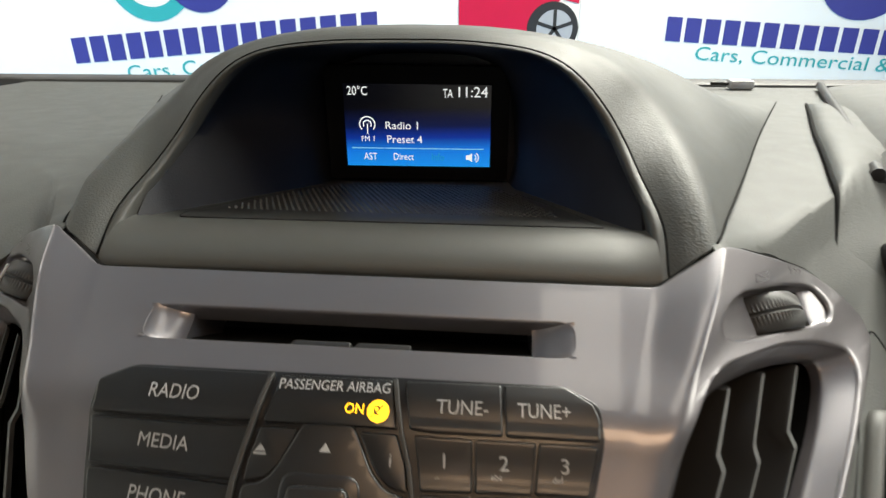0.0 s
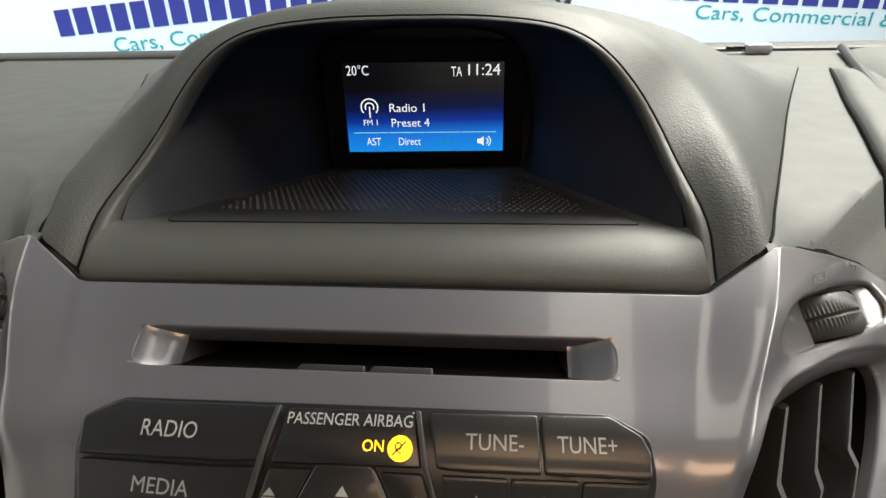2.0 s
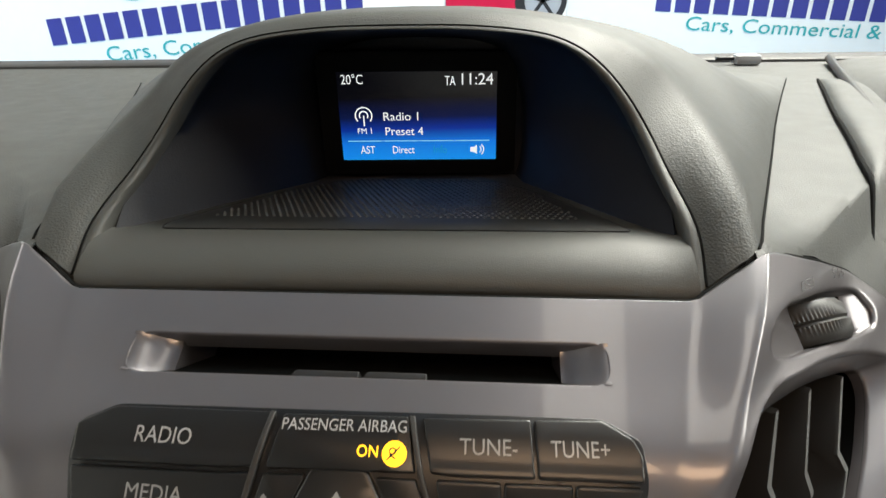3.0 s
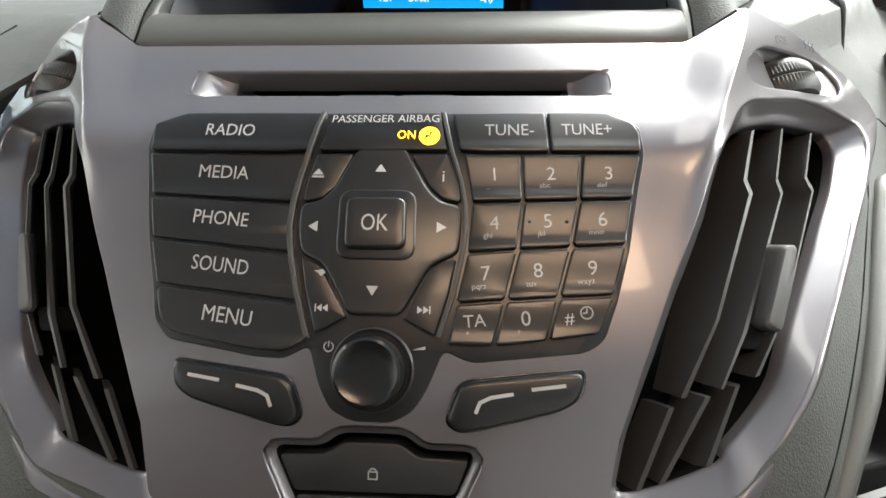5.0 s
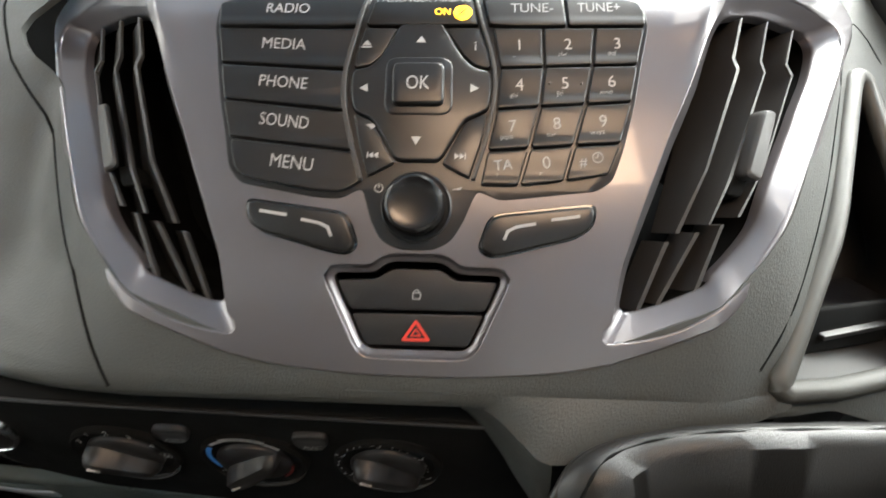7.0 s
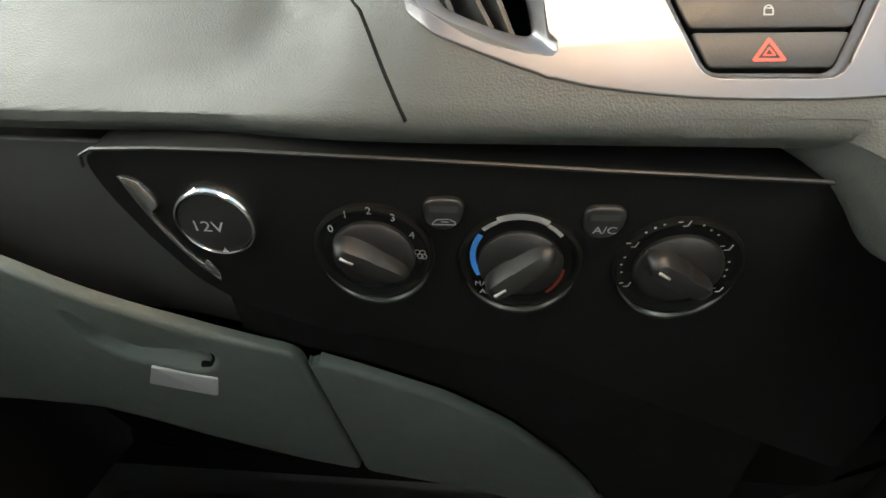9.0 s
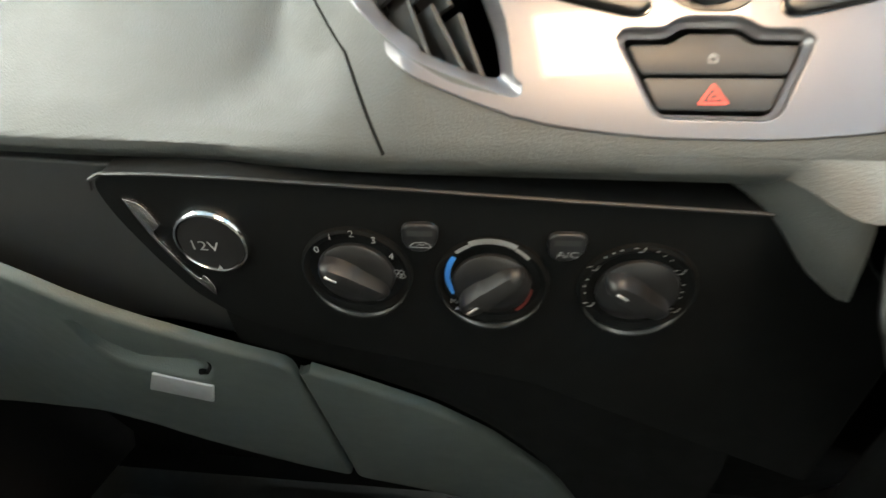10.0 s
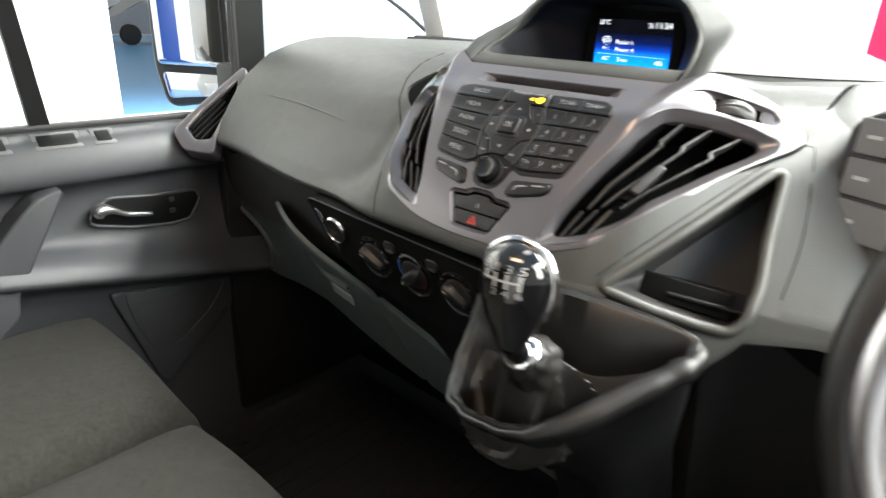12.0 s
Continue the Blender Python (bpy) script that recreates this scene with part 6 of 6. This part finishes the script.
def cushion(x0, x1, y0, y1, z0, z1, crown_=0.02, nose=0.07):
    rows = []
    for i in range(25):
        u = i / 24
        y = y1 + (y0 - y1) * u
        rise = math.sin(min(1, (y1 - y) / nose) * math.pi / 2) if y1 - y < nose else 1
        row = []
        for j in range(25):
            w = j / 24
            e = min(w, 1 - w) * (x1 - x0)
            k = math.sin(min(1, e / 0.040) * math.pi / 2)
            z = z0 + (z1 - z0) * rise * (0.70 + 0.30 * k) + crown_ * math.sin(math.pi * w) * rise
            xx = x0 + (x1 - x0) * w
            yy = y - 0.04 * (1 - k) * (1 - u)
            row.append(Vector((xx, yy, z + 0.0025 * noise.noise(Vector((xx * 12, yy * 12, 3))))))
        rows.append(row)
    return skin(rows)


part("seat_cushion", cushion(-0.690, -0.312, -0.75, -0.042, 0.73, 0.890), CLOTH, seat, "woven grey seat cushion", sharp=80)
part("seat_cushion", cushion(-0.315, 0.060, -0.75, -0.050, 0.73, 0.886), CLOTH, seat, sharp=80)
part("cushion_piping", tube([(-0.3135, y, 0.795 + 0.006 * math.sin((y + 0.7) * 4)) for y in spaced(-0.7, -0.13, 0.03)], 0.003, 8), CLOTH, seat)
part("seat_base", boxed((0.72, 0.5, 0.24), Matrix.Translation((-0.315, -0.50, 0.62)), 0.03), BLACK, seat)
part("backrest", boxed((0.36, 0.14, 0.70), Matrix.Translation((-0.505, -0.80, 1.20)) @ Euler((radians(-10), 0, 0)).to_matrix().to_4x4(), 0.05, 4), CLOTH, seat)
part("backrest", boxed((0.36, 0.14, 0.70), Matrix.Translation((-0.125, -0.80, 1.20)) @ Euler((radians(-10), 0, 0)).to_matrix().to_4x4(), 0.05, 4), CLOTH, seat)

# ---- driver's side ----
wheel = thing("steering_wheel", (0.52, 0.05, 1.1), "black leather steering wheel with grey spokes", "steering wheel")
WM = Matrix.Translation((0.531, 0.030, 1.215)) @ Euler((radians(66), 0, 0)).to_matrix().to_4x4()
part("rim", tube([WM @ Vector((0.188 * math.cos(a), 0.188 * math.sin(a), 0)) for a in [2 * math.pi * k / 64 for k in range(64)]], 0.0140, 12, True), LEATHER, wheel)
part("rim_trim", tube([WM @ Vector((0.171 * math.cos(a), 0.171 * math.sin(a), 0.010)) for a in [math.pi * (0.72 + 0.66 * k / 40) for k in range(41)]], 0.0150, 12, squash=0.7), SATIN, wheel, "satin grey inner rim trim")
part("hub", lathe([(0, 0.02), (0.05, 0.018), (0.075, 0.005), (0.08, -0.02), (0.06, -0.04)], WM, 40), BLACK, wheel)
for a in (180, 0, 270):
    c = Vector((0.128 * math.cos(radians(a)), 0.128 * math.sin(radians(a)) - (0.01 if a != 270 else 0), -0.008))
    part("spoke", boxed((0.12, 0.05, 0.016), WM @ Matrix.Translation(c) @ Euler((0, 0, radians(a))).to_matrix().to_4x4(), 0.006), GREYPAINT if a != 270 else BLACK, wheel, "satin grey spoke" if a != 270 else "")
switches = thing("switch_panel", (0.31, 0.2, 1.22), "column of grey push switches on the dashboard", "switch panel")
SY = 0.262


def S(x, z, h):
    return Vector((x, SY - 0.45 * (x - 0.28) - h + 0.5 * (z - 1.27), z))


part("surround", plate(rounded([(0.282, 1.205), (0.350, 1.205), (0.350, 1.318), (0.300, 1.328), (0.276, 1.312)], 0.008), (), S, 0.004, 0.002, 0.05), BLACK, switches)
for z in (1.222, 1.256, 1.290):
    b = part("switch", plate(rounded([(0.284, z), (0.346, z), (0.346, z + 0.030), (0.282, z + 0.030)], 0.003), (), S, 0.008, 0.0015, 0.006), SWITCHGREY, switches)
    part("legend", strokes([[(0.292, z + 0.015), (0.302, z + 0.015)]], 0.003, S, 0.0084), LEGEND, b)
cluster = thing("cluster_hood", (0.5, 0.45, 1.34), "dark grey instrument cluster hood", "instrument hood")
rows = []
for u in spaced(0, 1, 0.1):
    row = []
    for k in spaced(0, 1, 0.05):
        x = 0.303 + 0.145 * u + (0.42 - 0.10 * u) * k
        y = 0.39 + 0.40 * u
        row.append(Vector((x, y, 1.333 + (0.050 * (1 - 0.8 * u)) * math.sin(math.pi * k) ** 0.6)))
    rows.append(row)
part("hood_top", skin(rows), DASH, cluster, sharp=60)
part("hood_edge", tube([Vector((0.301 + 0.145 * u, 0.388 + 0.40 * u, 1.3385)) for u in spaced(0, 1, 0.1)], 0.0045, 10), BLACK, cluster)
part("hood_face", skin([[p for p in rows[0]], [p + Vector((0, 0.05, -0.09)) for p in rows[0]]]), BLACK, cluster)

# ---- cab ----
floor = part("floor", boxed((1.7, 2.2, 0.04), Matrix.Translation((0, -0.2, 0.48)), 0.005), CARPET)
tagged(floor, "dark grey carpeted cab floor", "floor", kind="structure")
mat_ob = thing("floor_mat", (-0.4, 0.15, 0.5), "black ribbed rubber floor mat", "floor mat")
part("mat_sheet", boxed((0.62, 0.55, 0.010), Matrix.Translation((-0.36, 0.22, 0.506)), 0.004), RUBBER, mat_ob)
for k in range(14):
    part("mat_rib", boxed((0.006, 0.50, 0.006), Matrix.Translation((-0.62 + 0.04 * k, 0.22, 0.512)), 0.002), RUBBER, mat_ob)
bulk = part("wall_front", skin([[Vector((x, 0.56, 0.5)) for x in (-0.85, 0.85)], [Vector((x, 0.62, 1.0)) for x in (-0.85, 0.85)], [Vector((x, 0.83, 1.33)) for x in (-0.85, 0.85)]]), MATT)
tagged(bulk, "black bulkhead under the dashboard", "wall", kind="structure")
kick = part("wall_left", boxed((0.03, 0.6, 0.62), Matrix.Translation((-0.70, 0.48, 0.85)), 0.005), BLACK)
tagged(kick, "black side trim of the footwell", "wall", kind="structure")
# Two unseen boxes added to keep outside light from entering under the door.
sill = part("wall_sill", boxed((0.03, 2.2, 0.20), Matrix.Translation((-0.83, -0.2, 0.54)), 0.004), BLACK)
tagged(sill, "unseen black box that stops light below the door", "wall", kind="structure")
door_closing = part("wall_door", boxed((0.02, 2.0, 0.75), Matrix.Translation((-0.80, -0.15, 0.815)), 0.004), BODYWHITE)
tagged(door_closing, "unseen white box outside the passenger door that stops light", "wall", kind="structure")
back = part("wall_back", boxed((1.7, 0.04, 1.5), Matrix.Translation((0, -1.15, 1.2)), 0.01), LINER)
tagged(back, "grey bulkhead behind the seats", "wall", kind="structure")
roof = part("ceiling", boxed((1.6, 1.75, 0.04), Matrix.Translation((0, -0.30, 1.96)), 0.01), LINER)
tagged(roof, "pale cloth headlining of the cab", "ceiling", kind="structure")
rdoor = part("wall_right", skin([[Vector((x, y, z)) for y in (-1.1, 0.6)] for x, z in ((0.78, 0.5), (0.75, 0.95), (0.74, 1.2), (0.78, 1.21))]), DOORTRIM)
tagged(rdoor, "grey trimmed driver's door", "wall", kind="structure")
for sx in (-1, 1):
    p = part("pillar_1" if sx < 0 else "pillar_2", tube([(sx * 0.76, 0.86, 1.32), (sx * 0.735, 0.72, 1.60), (sx * 0.70, 0.54, 1.95)], 0.035, 10, squash=0.6), LINER)
    tagged(p, "pale trimmed windscreen pillar", "pillar", kind="structure")
base = part("windscreen_sill", boxed((1.62, 0.05, 0.02), Matrix.Translation((0, 0.835, 1.326)), 0.006), RUBBER)
tagged(base, "black strip along the foot of the windscreen", "trim", kind="structure")
clip = thing("sensor_clip", (0.30, 0.72, 1.335), "small dark clip at the windscreen foot", "clip")
part("clip_body", boxed((0.030, 0.02, 0.012), Matrix.Translation((0.352, 0.79, 1.338)), 0.004), GREYPAINT, clip)
part("clip_arm", boxed((0.024, 0.006, 0.004), Matrix.Translation((0.328, 0.79, 1.339)), 0.001), BLACK, clip)
wiper = thing("wiper_arm", (-0.83, 0.9, 1.34), "thin black wiper arm outside the windscreen", "wiper")
part("arm", tube([(-0.835, 0.90, 1.338), (-0.93, 0.90, 1.390), (-1.10, 0.90, 1.47)], 0.006, 8), RUBBER, wiper)
part("pivot", lathe([(0.012, 0), (0.012, 0.02), (0, 0.022)], Matrix.Translation((-0.83, 0.90, 1.325)), 16), RUBBER, wiper)

# ---- showroom ----
ground = part("ground", patch([[(-60, -60), (60, -60), (60, 60), (-60, 60)]], flat, 0), FLOORBLUE)
tagged(ground, "glossy blue painted showroom floor", "floor", kind="structure")
far = part("wall_far", boxed((0.2, 60, 6), Matrix.Translation((-27, 0, 3)), 0.02), WHITE)
tagged(far, "white far wall of the showroom", "wall", kind="structure")
cream = part("wall_cream", boxed((4.45, 0.1, 4.5), Matrix.Translation((-6.98, 4.56, 2.25)), 0.01), CREAM)
tagged(cream, "cream painted showroom wall", "wall", kind="structure")


def far_x(x):
    return 0.046 + (x - 0.046) * 2.02


def banner_board(x0, x1):
    x0, x1 = far_x(x0), far_x(x1)
    b = thing("banner_board", ((x0 + x1) / 2, 4.49, 0), "white printed banner board on the showroom wall", "banner", "banner boards")
    part("board", boxed((x1 - x0, 0.03, 3.6), Matrix.Translation(((x0 + x1) / 2, 4.488, 1.8)), 0.004), WHITE, b)
    return b


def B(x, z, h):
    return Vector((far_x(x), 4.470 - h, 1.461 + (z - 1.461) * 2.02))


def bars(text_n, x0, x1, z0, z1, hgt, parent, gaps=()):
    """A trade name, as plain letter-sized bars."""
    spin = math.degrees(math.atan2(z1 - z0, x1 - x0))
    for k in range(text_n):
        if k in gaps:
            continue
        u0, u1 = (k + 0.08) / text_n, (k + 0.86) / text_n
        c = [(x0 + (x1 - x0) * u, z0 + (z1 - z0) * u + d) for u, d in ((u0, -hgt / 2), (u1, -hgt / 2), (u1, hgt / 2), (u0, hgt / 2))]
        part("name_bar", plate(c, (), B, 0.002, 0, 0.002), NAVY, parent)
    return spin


left = banner_board(-2.35, -0.125)
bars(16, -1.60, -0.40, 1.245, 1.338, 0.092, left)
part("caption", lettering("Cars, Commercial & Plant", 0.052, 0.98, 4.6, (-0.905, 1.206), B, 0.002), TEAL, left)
part("emblem", patch([arc(-1.24, 1.52, 0.17, 200, 330, 14) + arc(-1.24, 1.52, 0.12, 330, 200, 14)], B, 0.002), TEAL, left)
part("emblem", patch([arc(-1.05, 1.52, 0.14, 190, 340, 14)], B, 0.003), NAVY, left)
rightb = banner_board(0.295, 2.6)
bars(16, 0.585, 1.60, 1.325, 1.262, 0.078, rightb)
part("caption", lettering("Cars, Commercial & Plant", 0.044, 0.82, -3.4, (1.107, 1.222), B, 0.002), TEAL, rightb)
part("emblem", patch([arc(1.20, 1.50, 0.15, 190, 340, 14)], B, 0.003), NAVY, rightb)
poster = thing("car_poster", (0.125, 4.49, 0), "poster with a photograph of a red car", "poster")
part("sheet", boxed((0.845, 0.03, 3.6), Matrix.Translation((0.125, 4.489, 1.8)), 0.004), WHITE, poster)
part("picture_car", patch([[(-0.120, 1.295), (0.120, 1.290), (0.150, 1.33), (0.230, 1.42), (0.290, 1.405), (0.292, 1.56), (-0.120, 1.56)]], B, 0.003), CARRED, poster)
part("picture_tyre", patch([arc(0.205, 1.325, 0.088, 0, 352, 30)], B, 0.005), RUBBER, poster)
part("picture_rim", patch([arc(0.212, 1.325, 0.062, 0, 352, 30)], B, 0.006), GREYPAINT, poster)
for k in range(5):
    a = 90 + 72 * k
    part("picture_spoke", strokes([[(0.212, 1.325), (0.212 + 0.058 * math.cos(radians(a)), 1.325 + 0.058 * math.sin(radians(a)))]], 0.012, B, 0.007), RUBBER, poster)
sideb = thing("display_board", (-1.72, -0.8, 0), "white display board standing beside the van", "banner")
part("board", boxed((0.04, 2.6, 2.4), Matrix.Translation((-1.74, -0.90, 1.2)), 0.006), WHITE, sideb)
part("print_patch", boxed((0.002, 0.10, 0.05), Matrix.Translation((-1.718, 0.02, 1.20)), 0.0), BLUE, sideb)
chair = thing("blue_frame_chair", (-7.2, 2.3, 0), "blue tubular metal chair on the showroom floor", "chair")
part("frame", tube(loop_curve([(-7.2, 1.95, 1.55), (-7.2, 2.25, 1.45), (-7.2, 2.40, 1.0), (-7.2, 2.38, 0.5), (-7.2, 2.22, 0.02)], 5, False), 0.03, 8), BLUE, chair)
part("seat", boxed((0.5, 0.5, 0.06), Matrix.Translation((-7.2, 2.0, 1.0)), 0.02), GREYPAINT, chair)
for dy in (-0.22, 0.2):
    part("leg", tube([(-7.3, 2.0 + dy, 1.0), (-7.35, 2.0 + dy, 0.0)], 0.02, 8), BLUE, chair)
car = thing("parked_car", (-22, 10, 0), "silver parked car seen far across the showroom", "car")
prof = [(-2.1, 0.35), (-2.1, 0.8), (-1.4, 0.95), (-0.7, 1.42), (0.7, 1.45), (1.5, 0.98), (2.1, 0.85), (2.15, 0.35)]
bm = skin([[Vector((-22 + dx, 9.5 + y * 1.0, z)) for y, z in prof] for dx in (-0.85, 0.85)], cap=False)
bm.faces.new([v for v in bm.verts][:8])
bm.faces.new([v for v in bm.verts][8:])
bmesh.ops.bevel(bm, geom=bm.edges[:], offset=0.08, segments=2, affect="EDGES")
part("body", bm, GREYPAINT, car)
for dy in (-1.3, 1.35):
    part("wheel", lathe([(0, 0.1), (0.2, 0.1), (0.32, 0.08), (0.33, -0.08), (0, -0.1)], Matrix.Translation((-21.1, 9.5 + dy, 0.33)) @ Euler((0, radians(90), 0)).to_matrix().to_4x4(), 24), RUBBER, car)
bdoor = thing("door_2", (-1.6, -5.8, 0), "dark blue painted fire door with a small white sign", "door", kind="structure")
part("leaf", boxed((1.0, 0.06, 2.1), Matrix.Translation((-1.9, -5.85, 1.05)), 0.005), DOORBLUE, bdoor)
part("door_sign", boxed((0.16, 0.01, 0.2), Matrix.Translation((-1.9, -5.80, 1.5)), 0.002), WHITE, bdoor)
rear = part("wall_rear", boxed((20, 0.1, 5), Matrix.Translation((-8, -5.95, 2.5)), 0.01), WHITE)
tagged(rear, "white rear wall of the showroom", "wall", kind="structure")
